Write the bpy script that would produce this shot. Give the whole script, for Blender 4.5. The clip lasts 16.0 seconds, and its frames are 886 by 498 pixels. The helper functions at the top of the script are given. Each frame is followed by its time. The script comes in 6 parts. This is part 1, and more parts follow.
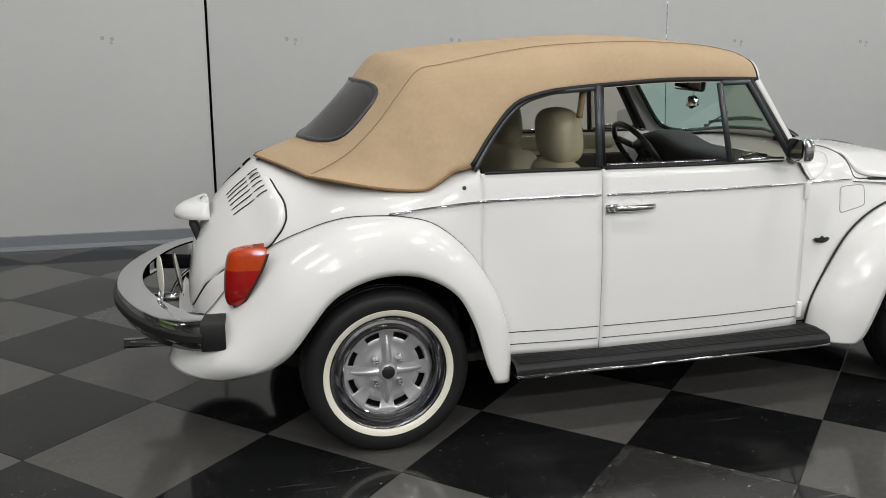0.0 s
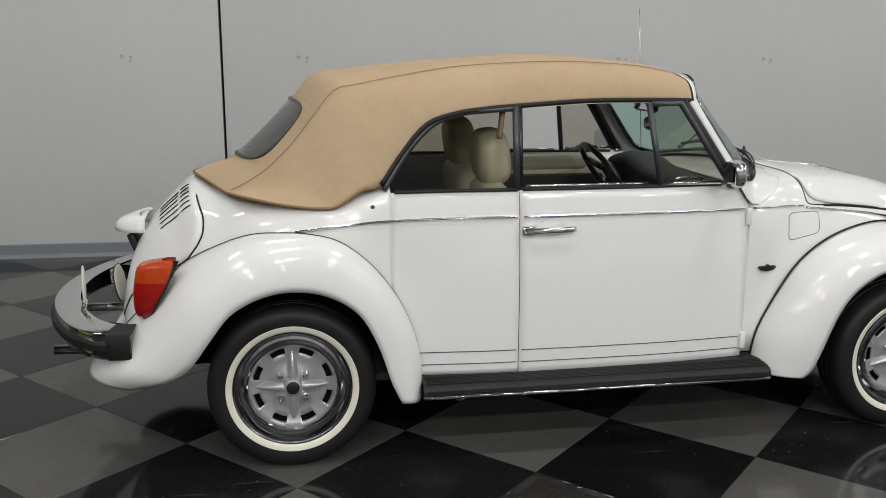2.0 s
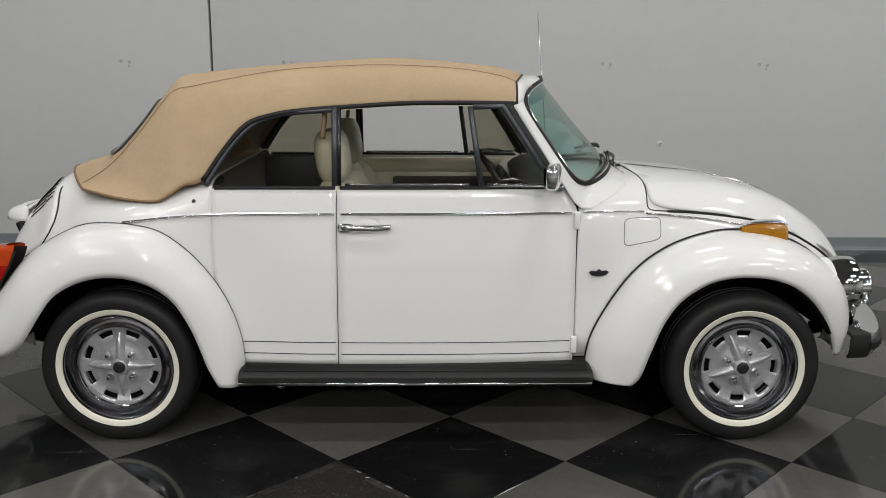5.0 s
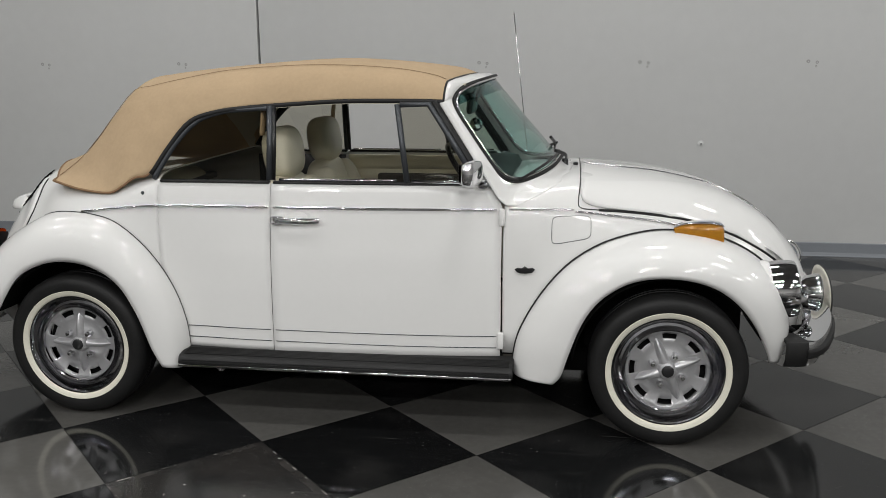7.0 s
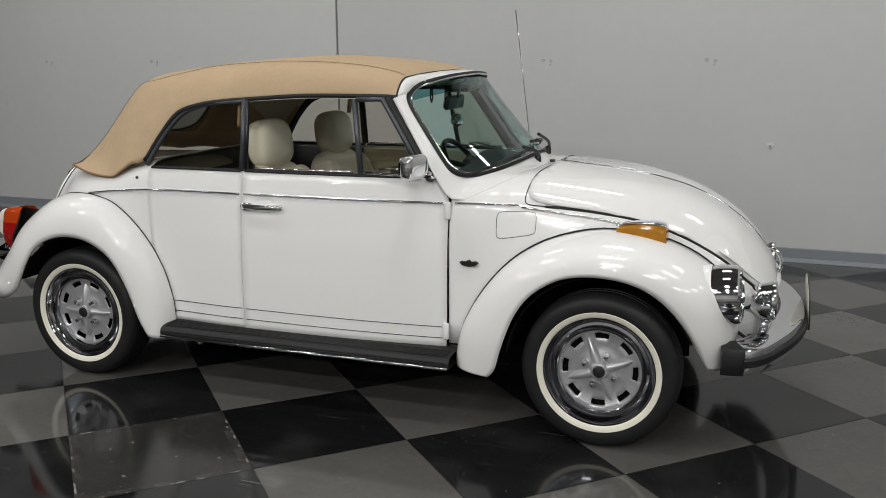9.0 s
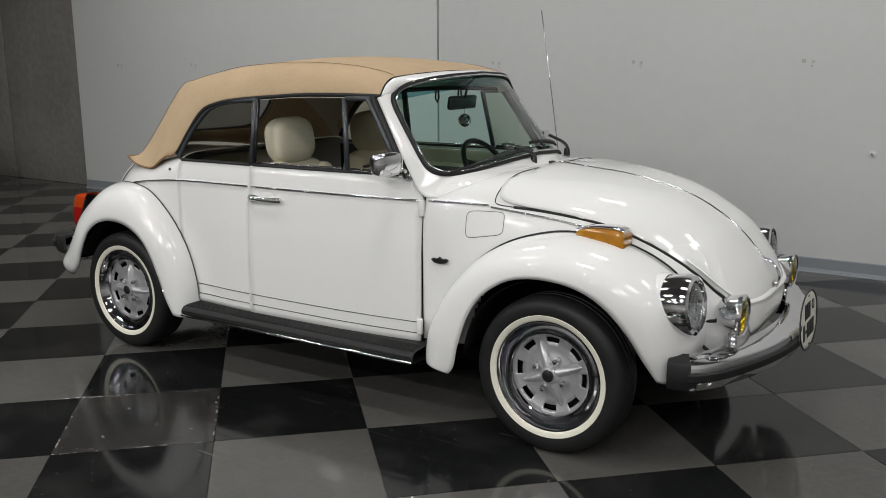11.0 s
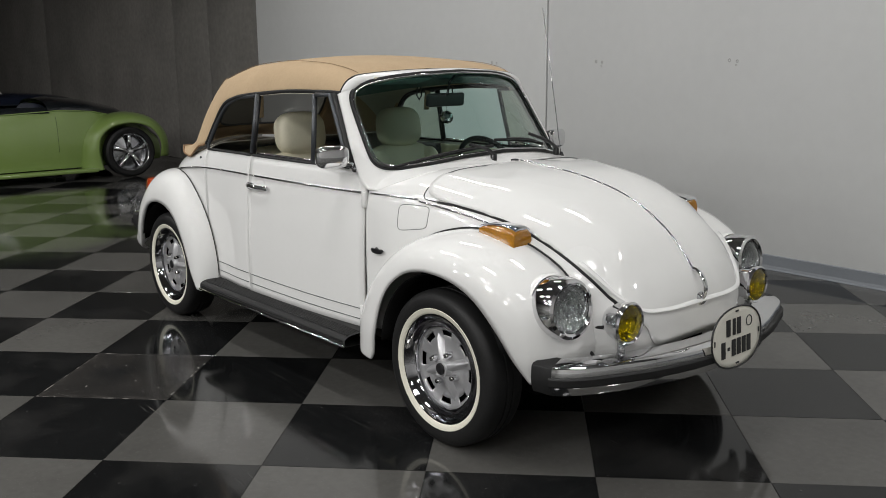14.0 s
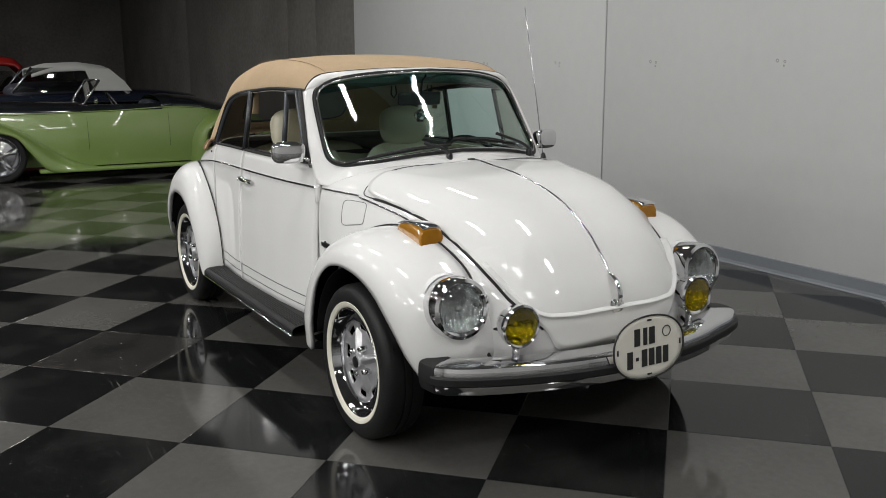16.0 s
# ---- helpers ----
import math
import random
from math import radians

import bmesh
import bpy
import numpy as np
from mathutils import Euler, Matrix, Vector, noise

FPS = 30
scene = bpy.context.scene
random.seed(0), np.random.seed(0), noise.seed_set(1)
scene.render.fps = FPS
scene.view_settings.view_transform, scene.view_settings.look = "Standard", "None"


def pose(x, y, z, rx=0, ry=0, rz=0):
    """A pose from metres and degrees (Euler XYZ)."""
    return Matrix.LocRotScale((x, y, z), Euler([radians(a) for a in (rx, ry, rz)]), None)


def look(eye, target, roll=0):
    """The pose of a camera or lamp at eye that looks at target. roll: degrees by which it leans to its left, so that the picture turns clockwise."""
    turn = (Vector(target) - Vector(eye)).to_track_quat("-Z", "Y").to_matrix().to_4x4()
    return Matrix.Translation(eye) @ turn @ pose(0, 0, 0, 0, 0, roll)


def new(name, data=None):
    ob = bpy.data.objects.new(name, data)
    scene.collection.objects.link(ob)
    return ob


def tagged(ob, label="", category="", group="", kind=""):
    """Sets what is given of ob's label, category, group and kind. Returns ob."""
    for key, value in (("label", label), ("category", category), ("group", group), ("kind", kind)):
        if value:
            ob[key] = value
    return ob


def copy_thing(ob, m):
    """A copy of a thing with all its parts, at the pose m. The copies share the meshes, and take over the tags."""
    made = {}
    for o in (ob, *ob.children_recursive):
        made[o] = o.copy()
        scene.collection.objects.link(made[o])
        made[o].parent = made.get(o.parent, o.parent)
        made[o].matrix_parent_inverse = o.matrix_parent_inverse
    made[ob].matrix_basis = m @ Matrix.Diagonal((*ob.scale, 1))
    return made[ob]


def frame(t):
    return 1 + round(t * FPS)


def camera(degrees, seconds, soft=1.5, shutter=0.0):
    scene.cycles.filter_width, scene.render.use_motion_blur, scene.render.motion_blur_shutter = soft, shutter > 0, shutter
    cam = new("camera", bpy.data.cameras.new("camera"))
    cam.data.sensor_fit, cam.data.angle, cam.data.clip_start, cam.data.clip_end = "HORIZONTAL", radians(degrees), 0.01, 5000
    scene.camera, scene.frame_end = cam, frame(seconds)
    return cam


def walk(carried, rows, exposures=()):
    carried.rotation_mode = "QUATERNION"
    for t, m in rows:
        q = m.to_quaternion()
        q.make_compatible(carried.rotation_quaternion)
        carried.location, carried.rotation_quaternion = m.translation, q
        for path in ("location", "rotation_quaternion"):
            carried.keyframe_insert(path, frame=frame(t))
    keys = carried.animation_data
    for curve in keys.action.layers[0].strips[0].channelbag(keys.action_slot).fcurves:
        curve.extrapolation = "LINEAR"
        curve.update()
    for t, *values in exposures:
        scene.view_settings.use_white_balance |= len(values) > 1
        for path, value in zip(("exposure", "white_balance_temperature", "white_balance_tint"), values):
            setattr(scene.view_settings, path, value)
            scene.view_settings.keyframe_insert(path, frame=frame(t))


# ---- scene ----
# ---------- camera ----------
cam = camera(53.2, 16.0, 0.9)
PATH = [
    (0, (-1.807, -3.692, 1.47), (-1.292, -1.817, 1.004), 0.3),
    (0.5, (-1.65, -3.714, 1.475), (-1.169, -1.831, 1.005), 0.4),
    (1, (-1.482, -3.748, 1.478), (-1.044, -1.853, 1.008), 0.4),
    (1.5, (-1.317, -3.789, 1.484), (-0.965, -1.868, 1.051), 0.3),
    (2, (-1.138, -3.829, 1.485), (-0.837, -1.9, 1.053), 0.3),
    (2.5, (-0.948, -3.885, 1.484), (-0.68, -1.95, 1.056), 0.2),
    (3, (-0.74, -3.94, 1.483), (-0.519, -1.997, 1.061), 0.2),
    (3.5, (-0.537, -3.975, 1.48), (-0.365, -2.027, 1.06), 0.1),
    (4, (-0.356, -4.0, 1.477), (-0.272, -2.046, 1.06), 0.1),
    (4.5, (-0.166, -4.019, 1.477), (-0.14, -2.064, 1.059), 0.2),
    (5, (0.039, -4.042, 1.481), (0.045, -2.087, 1.061), 0.3),
    (7.5, (1.117, -4.062, 1.474), (0.728, -2.145, 1.055), -0.3),
    (8, (1.349, -4.041, 1.472), (0.885, -2.141, 1.052), -0.2),
    (8.5, (1.568, -3.998, 1.466), (0.968, -2.137, 1.047), -0.1),
    (9, (1.794, -3.936, 1.464), (1.105, -2.106, 1.044), -0.2),
    (11.5, (2.836, -3.463, 1.441), (1.655, -1.901, 1.033), -0.3),
    (12, (3.023, -3.342, 1.436), (1.769, -1.838, 1.028), -0.3),
    (12.5, (3.198, -3.214, 1.433), (1.889, -1.759, 1.023), -0.4),
    (13, (3.368, -3.087, 1.433), (1.961, -1.727, 1.023), -0.4),
    (13.5, (3.533, -2.942, 1.433), (2.078, -1.632, 1.023), -0.4),
    (14, (3.685, -2.789, 1.431), (2.18, -1.536, 1.024), -0.4),
    (14.5, (3.832, -2.615, 1.428), (2.281, -1.42, 1.024), -0.3),
    (15, (3.981, -2.429, 1.426), (2.374, -1.31, 1.021), -0.2),
    (15.5, (4.119, -2.249, 1.425), (2.482, -1.174, 1.019), -0.1),
    (16, (4.224, -2.077, 1.422), (2.522, -1.107, 1.017), -0.2),
]
walk(cam, [(t, look(eye, target, roll)) for t, eye, target, roll in PATH],
     [(0, 0.14), (1.6, 0.12), (2.3, -0.06), (9.0, -0.06), (12.5, -0.02), (14.5, 0.04), (16.0, 0.05)])

# ---------- world and light ----------
world = bpy.data.worlds.new("hall_world")
scene.world = world
world.use_nodes = True
world.node_tree.nodes["Background"].inputs["Color"].default_value = (0.02, 0.021, 0.022, 1)
world.node_tree.nodes["Background"].inputs["Strength"].default_value = 0.3

CEIL = 4.6
LAMP_W = 58.0


# rows of tubes along the hall: y and power; square panels over the front of the hall
# the row at -10.8 is unseen, added as fill light on the car's side
LAMP_ROWS = [(-10.8, 2.3), (-7.6, 1.75), (-4.6, 1.0), (-1.6, 0.56), (1.2, 0.48)]


def lamp_positions():
    """x, y, length, width and power of each ceiling light."""
    out = []
    for y, k in LAMP_ROWS:
        for x in (-4.6, -1.7, 1.2, 4.1, 7.0):
            fall = 0.9 if x < -4 else (1.25 if y > 0 else 0.78) if x > 3 else 1.0
            square = x > 2 and -8 < y < 1
            out.append((x, y, 1.1 if square else 0.8 if x > 0 else 1.2, 0.7 if square else 0.17, k * fall))
    # the first three here are unseen, added to brighten the concrete end and roadster
    return out + [(-9.5, -4.4, 1.2, 0.17, 1.0), (-14.5, -4.4, 1.2, 0.17, 1.2), (-12.0, -7.6, 1.2, 0.17, 1.2), (-12.6, -1.85, 1.2, 0.17, 0.2)]


for lx, ly, lw, ld, lk in lamp_positions():
    data = bpy.data.lights.new("ceiling_lamp", "AREA")
    data.shape, data.size, data.size_y = "RECTANGLE", lw, ld
    data.energy, data.color = LAMP_W * lk, (1.0, 0.993, 0.98)
    ob = new("ceiling_lamp", data)
    ob.matrix_world = look((lx, ly, CEIL - 0.115), (lx, ly, 0))


# ---------- mesh helpers ----------
def mesh_from(name, verts, faces, smooth=True):
    me = bpy.data.meshes.new(name)
    me.from_pydata([tuple(v) for v in verts], [], [tuple(f) for f in faces])
    me.update()
    if smooth:
        me.polygons.foreach_set("use_smooth", [True] * len(me.polygons))
    return me


def from_bm(name, bm, smooth=True):
    me = bpy.data.meshes.new(name)
    bm.normal_update()
    bm.to_mesh(me)
    bm.free()
    if smooth:
        me.polygons.foreach_set("use_smooth", [True] * len(me.polygons))
    return me


def part(name, data, material, parent=None, label="", thick=0.0, offset=-1.0, bevel=0.0, at=None):
    """One mesh object, under a thing or a part."""
    if isinstance(data, bmesh.types.BMesh):
        data = from_bm(name, data)
    ob = new(name, data)
    if material is not None and not data.materials:
        data.materials.append(material)
    if parent is not None:
        ob.parent = parent
    if at is not None:
        ob.matrix_basis = at
    if thick:
        mod = ob.modifiers.new("thickness", "SOLIDIFY")
        mod.thickness, mod.offset = thick, offset
    if bevel:
        mod = ob.modifiers.new("edges", "BEVEL")
        mod.width, mod.segments, mod.limit_method = bevel, 2, "ANGLE"
    if label:
        ob["label"] = label
    return ob


def thing(name, label, category, at=None, group="", kind=""):
    ob = new(name)
    ob.empty_display_size = 0.1
    if at is not None:
        ob.matrix_basis = at
    return tagged(ob, label, category, group, kind)


def spline(pts):
    """A smooth curve through the points; takes 0..1 and gives a numpy point."""
    p = np.array(pts, float)
    if p.ndim == 1:
        p = p[:, None]
    d = np.r_[0, np.cumsum(np.maximum(np.linalg.norm(np.diff(p, axis=0), axis=1), 1e-6))]
    d /= d[-1]
    m = np.zeros_like(p)
    m[1:-1] = (p[2:] - p[:-2]) / (d[2:] - d[:-2])[:, None]
    m[0], m[-1] = (p[1] - p[0]) / (d[1] - d[0]), (p[-1] - p[-2]) / (d[-1] - d[-2])

    def f(t):
        t = min(max(t, 0.0), 1.0)
        k = min(max(int(np.searchsorted(d, t, side="right")) - 1, 0), len(d) - 2)
        h = d[k + 1] - d[k]
        a = (t - d[k]) / h
        return ((1 + 2 * a) * (1 - a) ** 2) * p[k] + a * (1 - a) ** 2 * h * m[k] + a * a * (3 - 2 * a) * p[k + 1] + a * a * (a - 1) * h * m[k + 1]

    return f


def even(rows, t):
    """A smooth curve through rows at even steps of t."""
    p = np.array(rows, float)
    if p.ndim == 1:
        p = p[:, None]
    n = len(p) - 1
    t = min(max(t, 0.0), 1.0) * n
    k = min(int(t), n - 1)
    a = t - k
    p0, p1, p2, p3 = p[max(k - 1, 0)], p[k], p[k + 1], p[min(k + 2, n)]
    return 0.5 * (2 * p1 + (p2 - p0) * a + (2 * p0 - 5 * p1 + 4 * p2 - p3) * a * a + (3 * p1 - p0 - 3 * p2 + p3) * a ** 3)


def sheet(name, f, nu, nv, u0=0.0, u1=1.0, v0=0.0, v1=1.0, keep=None, flip=False):
    """A smooth sheet f(u, v) over a grid."""
    verts, faces = [], []
    for i in range(nu + 1):
        for j in range(nv + 1):
            verts.append(f(u0 + (u1 - u0) * i / nu, v0 + (v1 - v0) * j / nv))
    for i in range(nu):
        for j in range(nv):
            if keep and not keep(u0 + (u1 - u0) * (i + 0.5) / nu, v0 + (v1 - v0) * (j + 0.5) / nv):
                continue
            a = i * (nv + 1) + j
            q = (a, a + nv + 1, a + nv + 2, a + 1)
            faces.append(q[::-1] if flip else q)
    return mesh_from(name, verts, faces)


def tube(name, pts, r, sides=8, closed=False, flat=None):
    """A round (or flat, with its two half-widths) bar along a line of points."""
    p = [Vector(q) for q in pts]
    n = len(p)
    verts, faces = [], []
    up = Vector((0, 0, 1))
    prev = None
    for i in range(n):
        a = p[(i + 1) % n] if closed or i < n - 1 else p[i]
        b = p[(i - 1) % n] if closed or i > 0 else p[i]
        d = (a - b).normalized()
        if prev is None:
            ref = up if abs(d.dot(up)) < 0.95 else Vector((0, 1, 0))
            s = d.cross(ref).normalized()
        else:
            s = (prev - d * prev.dot(d)).normalized()
        prev = s
        t = s.cross(d).normalized()
        ra, rb = flat if flat else (r, r)
        for k in range(sides):
            w = 2 * math.pi * (k + 0.5) / sides
            verts.append(p[i] + s * ra * math.cos(w) + t * rb * math.sin(w))
    for i in range(n if closed else n - 1):
        for k in range(sides):
            a, b = i * sides, ((i + 1) % n) * sides
            faces.append((a + k, a + (k + 1) % sides, b + (k + 1) % sides, b + k))
    if not closed:
        faces.append(tuple(range(sides))[::-1])
        faces.append(tuple((n - 1) * sides + k for k in range(sides)))
    return mesh_from(name, verts, faces)


def box(name, sx, sy, sz, bevel=0.0, centre=(0, 0, 0), seg=2, smooth=False):
    bm = bmesh.new()
    bmesh.ops.create_cube(bm, size=1.0)
    for v in bm.verts:
        v.co = Vector((v.co.x * sx, v.co.y * sy, v.co.z * sz)) + Vector(centre)
    if bevel:
        bmesh.ops.bevel(bm, geom=bm.edges[:] + bm.verts[:], offset=bevel, segments=seg, profile=0.5, affect="EDGES")
    return from_bm(name, bm, smooth or bevel > 0)


def turned(name, prof, n=48, axis="y", caps=False):
    """A body turned round an axis from rows of (radius, along)."""
    verts, faces = [], []
    for r, h in prof:
        for k in range(n):
            w = 2 * math.pi * k / n
            c, s = r * math.cos(w), r * math.sin(w)
            verts.append((c, h, s) if axis == "y" else ((h, c, s) if axis == "x" else (c, s, h)))
    for i in range(len(prof) - 1):
        for k in range(n):
            a, b = i * n, (i + 1) * n
            faces.append((a + k, b + k, b + (k + 1) % n, a + (k + 1) % n))
    if caps and prof[0][0] > 1e-4:
        faces.append(tuple(range(n)))
    if caps and prof[-1][0] > 1e-4:
        faces.append(tuple((len(prof) - 1) * n + k for k in range(n))[::-1])
    me = mesh_from(name, verts, faces)
    bm = bmesh.new()
    bm.from_mesh(me)
    bmesh.ops.remove_doubles(bm, verts=bm.verts, dist=1e-5)
    bmesh.ops.recalc_face_normals(bm, faces=bm.faces)
    bm.to_mesh(me)
    bm.free()
    me.polygons.foreach_set("use_smooth", [True] * len(me.polygons))
    me.set_sharp_from_angle(angle=radians(40))
    return me


# ---------- materials ----------
def material(name, colour, rough=0.5, metal=0.0, coat=0.0, vary=0.0, scale=8.0, bump=0.0, bump_scale=60.0, spec=0.5, coat_rough=0.03, wear=0.0):
    """A principled material with colour variation at two scales and fine relief."""
    m = bpy.data.materials.new(name)
    m.use_nodes = True
    nt = m.node_tree
    p = nt.nodes["Principled BSDF"]
    p.inputs["Base Color"].default_value = (*colour, 1)
    p.inputs["Roughness"].default_value = rough
    p.inputs["Metallic"].default_value = metal
    p.inputs["Coat Weight"].default_value = coat
    p.inputs["Coat Roughness"].default_value = coat_rough
    p.inputs["Specular IOR Level"].default_value = spec
    tc = nt.nodes.new("ShaderNodeTexCoord")
    if vary:
        a = nt.nodes.new("ShaderNodeTexNoise")
        a.inputs["Scale"].default_value, a.inputs["Detail"].default_value = scale, 6
        b = nt.nodes.new("ShaderNodeTexNoise")
        b.inputs["Scale"].default_value, b.inputs["Detail"].default_value = scale * 14, 3
        mix = nt.nodes.new("ShaderNodeMix")
        mix.inputs[0].default_value = 0.4
        nt.links.new(tc.outputs["Object"], a.inputs["Vector"])
        nt.links.new(tc.outputs["Object"], b.inputs["Vector"])
        nt.links.new(a.outputs["Fac"], mix.inputs[2])
        nt.links.new(b.outputs["Fac"], mix.inputs[3])
        ramp = nt.nodes.new("ShaderNodeMapRange")
        ramp.inputs["From Min"].default_value, ramp.inputs["From Max"].default_value = 0.3, 0.7
        ramp.inputs["To Min"].default_value, ramp.inputs["To Max"].default_value = 1 - vary, 1 + vary
        nt.links.new(mix.outputs[0], ramp.inputs["Value"])
        hsv = nt.nodes.new("ShaderNodeHueSaturation")
        hsv.inputs["Color"].default_value = (*colour, 1)
        nt.links.new(ramp.outputs["Result"], hsv.inputs["Value"])
        nt.links.new(hsv.outputs["Color"], p.inputs["Base Color"])
        if wear:
            rr = nt.nodes.new("ShaderNodeMapRange")
            rr.inputs["From Min"].default_value, rr.inputs["From Max"].default_value = 0.3, 0.7
            rr.inputs["To Min"].default_value, rr.inputs["To Max"].default_value = max(rough - wear, 0.02), rough + wear
            nt.links.new(a.outputs["Fac"], rr.inputs["Value"])
            nt.links.new(rr.outputs["Result"], p.inputs["Roughness"])
    if bump:
        c = nt.nodes.new("ShaderNodeTexNoise")
        c.inputs["Scale"].default_value, c.inputs["Detail"].default_value = bump_scale, 5
        nt.links.new(tc.outputs["Object"], c.inputs["Vector"])
        bn = nt.nodes.new("ShaderNodeBump")
        bn.inputs["Strength"].default_value, bn.inputs["Distance"].default_value = bump, 0.004
        nt.links.new(c.outputs["Fac"], bn.inputs["Height"])
        nt.links.new(bn.outputs["Normal"], p.inputs["Normal"])
    return m


def glass_material(name, colour, clear=0.8, rough=0.0):
    """Thin tinted glass: clear through, glossy at a slant."""
    m = bpy.data.materials.new(name)
    m.use_nodes = True
    nt = m.node_tree
    nt.nodes.remove(nt.nodes["Principled BSDF"])
    out = nt.nodes["Material Output"]
    tr = nt.nodes.new("ShaderNodeBsdfTransparent")
    tr.inputs["Color"].default_value = (*[c * clear for c in colour], 1)
    gl = nt.nodes.new("ShaderNodeBsdfGlossy")
    gl.inputs["Roughness"].default_value = rough
    lw = nt.nodes.new("ShaderNodeLayerWeight")
    lw.inputs["Blend"].default_value = 0.5
    pw = nt.nodes.new("ShaderNodeMath")
    pw.operation = "POWER"
    pw.inputs[1].default_value = 4.0
    nt.links.new(lw.outputs["Facing"], pw.inputs[0])
    fr = nt.nodes.new("ShaderNodeMath")
    fr.operation = "MULTIPLY_ADD"
    fr.inputs[1].default_value, fr.inputs[2].default_value = 0.9, 0.06
    nt.links.new(pw.outputs["Value"], fr.inputs[0])
    mx = nt.nodes.new("ShaderNodeMixShader")
    nt.links.new(fr.outputs["Value"], mx.inputs["Fac"])
    nt.links.new(tr.outputs["BSDF"], mx.inputs[1])
    nt.links.new(gl.outputs["BSDF"], mx.inputs[2])
    nt.links.new(mx.outputs["Shader"], out.inputs["Surface"])
    return m


def lens_material(name, colour, rough=0.12):
    m = material(name, colour, rough, coat=0.35, vary=0.12, scale=40, spec=0.3)
    p = m.node_tree.nodes["Principled BSDF"]
    p.inputs["Transmission Weight"].default_value = 0.35
    return m


PAINT = material("white_car_paint", (0.715, 0.713, 0.70), 0.45, coat=1.0, vary=0.012, scale=3, spec=0.03, coat_rough=0.0)
CANVAS = material("tan_canvas", (0.44, 0.325, 0.205), 0.92, vary=0.07, scale=5, bump=0.35, bump_scale=420, spec=0.2)
def add_folds(m, scale, depth):
    """Broad soft unevenness under the fine weave."""
    nt = m.node_tree
    fine = [n for n in nt.nodes if n.type == "BUMP"][0]
    tc = [n for n in nt.nodes if n.type == "TEX_COORD"][0]
    n = nt.nodes.new("ShaderNodeTexNoise")
    n.inputs["Scale"].default_value, n.inputs["Detail"].default_value = scale, 2
    nt.links.new(tc.outputs["Object"], n.inputs["Vector"])
    b = nt.nodes.new("ShaderNodeBump")
    b.inputs["Strength"].default_value, b.inputs["Distance"].default_value = 0.6, depth
    nt.links.new(n.outputs["Fac"], b.inputs["Height"])
    nt.links.new(b.outputs["Normal"], fine.inputs["Normal"])


add_folds(CANVAS, 4.5, 0.035)
CANVAS_EDGE = material("tan_piping", (0.22, 0.135, 0.075), 0.85, vary=0.08, scale=9, spec=0.2)
SEAM_TAN = material("tan_stitching", (0.30, 0.21, 0.125), 0.9, vary=0.08, scale=9, spec=0.2)
LINING = material("headliner", (0.52, 0.48, 0.39), 0.9, vary=0.05)
RUBBER = material("black_rubber", (0.012, 0.012, 0.012), 0.55, spec=0.3, vary=0.25, scale=12, bump=0.1, bump_scale=150)
TYRE = material("tyre_rubber", (0.012, 0.012, 0.012), 0.5, spec=0.22, vary=0.3, scale=10, bump=0.15, bump_scale=120)
WHITEWALL = material("whitewall_rubber", (0.66, 0.64, 0.54), 0.5, vary=0.06, scale=14, bump=0.05)
CHROME = material("chrome", (0.72, 0.72, 0.73), 0.05, metal=1.0, vary=0.04, scale=6, wear=0.02)
CHROME_DULL = material("dulled_chrome", (0.5, 0.5, 0.52), 0.16, metal=1.0, vary=0.08, scale=10, wear=0.05)
SILVER = material("silver_wheel_paint", (0.45, 0.45, 0.46), 0.30, metal=0.6, coat=0.4, vary=0.06, scale=18)
FRAME_GREY = material("grey_window_frame", (0.06, 0.065, 0.072), 0.38, metal=0.4, vary=0.1, scale=20)
BLACK_GLOSS = material("black_plastic", (0.012, 0.012, 0.013), 0.28, vary=0.15, scale=15)
BLACK_MATT = material("black_vinyl", (0.022, 0.022, 0.023), 0.6, vary=0.2, scale=20, bump=0.2, bump_scale=250)
UNDER = material("underbody_black", (0.006, 0.006, 0.006), 0.8, spec=0.08, vary=0.3, scale=6, bump=0.3, bump_scale=40)
CREAM = material("cream_vinyl", (0.66, 0.62, 0.48), 0.42, vary=0.05, scale=8, bump=0.15, bump_scale=260)
CARPET = material("dark_carpet", (0.05, 0.045, 0.038), 0.95, vary=0.25, scale=60, bump=0.4, bump_scale=300)
GLASS = glass_material("clear_window_glass", (0.90, 0.93, 0.90), 0.93)
GLASS_SIDE = glass_material("side_window_glass", (0.72, 0.70, 0.62), 0.90)
GLASS_TINT = glass_material("tinted_screen_glass", (0.62, 0.845, 0.79), 0.95)
GLASS_REAR = glass_material("smoked_rear_glass", (0.30, 0.30, 0.29), 0.9)
AMBER = lens_material("amber_lens", (0.46, 0.20, 0.012))
RED = lens_material("red_lens", (0.40, 0.008, 0.006))
ORANGE = lens_material("orange_lens", (0.60, 0.065, 0.008))
LAMP_GLASS = glass_material("lamp_glass", (0.92, 0.95, 0.95), 0.95, 0.03)
REFLECTOR = material("lamp_reflector", (0.62, 0.62, 0.62), 0.05, metal=1.0, bump=1.0, bump_scale=26)
for n in REFLECTOR.node_tree.nodes:
    if n.type == "BUMP":
        n.inputs["Distance"].default_value = 0.02
    elif n.type == "TEX_NOISE":
        # upright flutes of the lens, longer than wide
        flute = REFLECTOR.node_tree.nodes.new("ShaderNodeMapping")
        flute.inputs["Scale"].default_value = (1.0, 3.2, 0.6)
        REFLECTOR.node_tree.links.new(n.inputs["Vector"].links[0].from_socket, flute.inputs["Vector"])
        REFLECTOR.node_tree.links.new(flute.outputs["Vector"], n.inputs["Vector"])
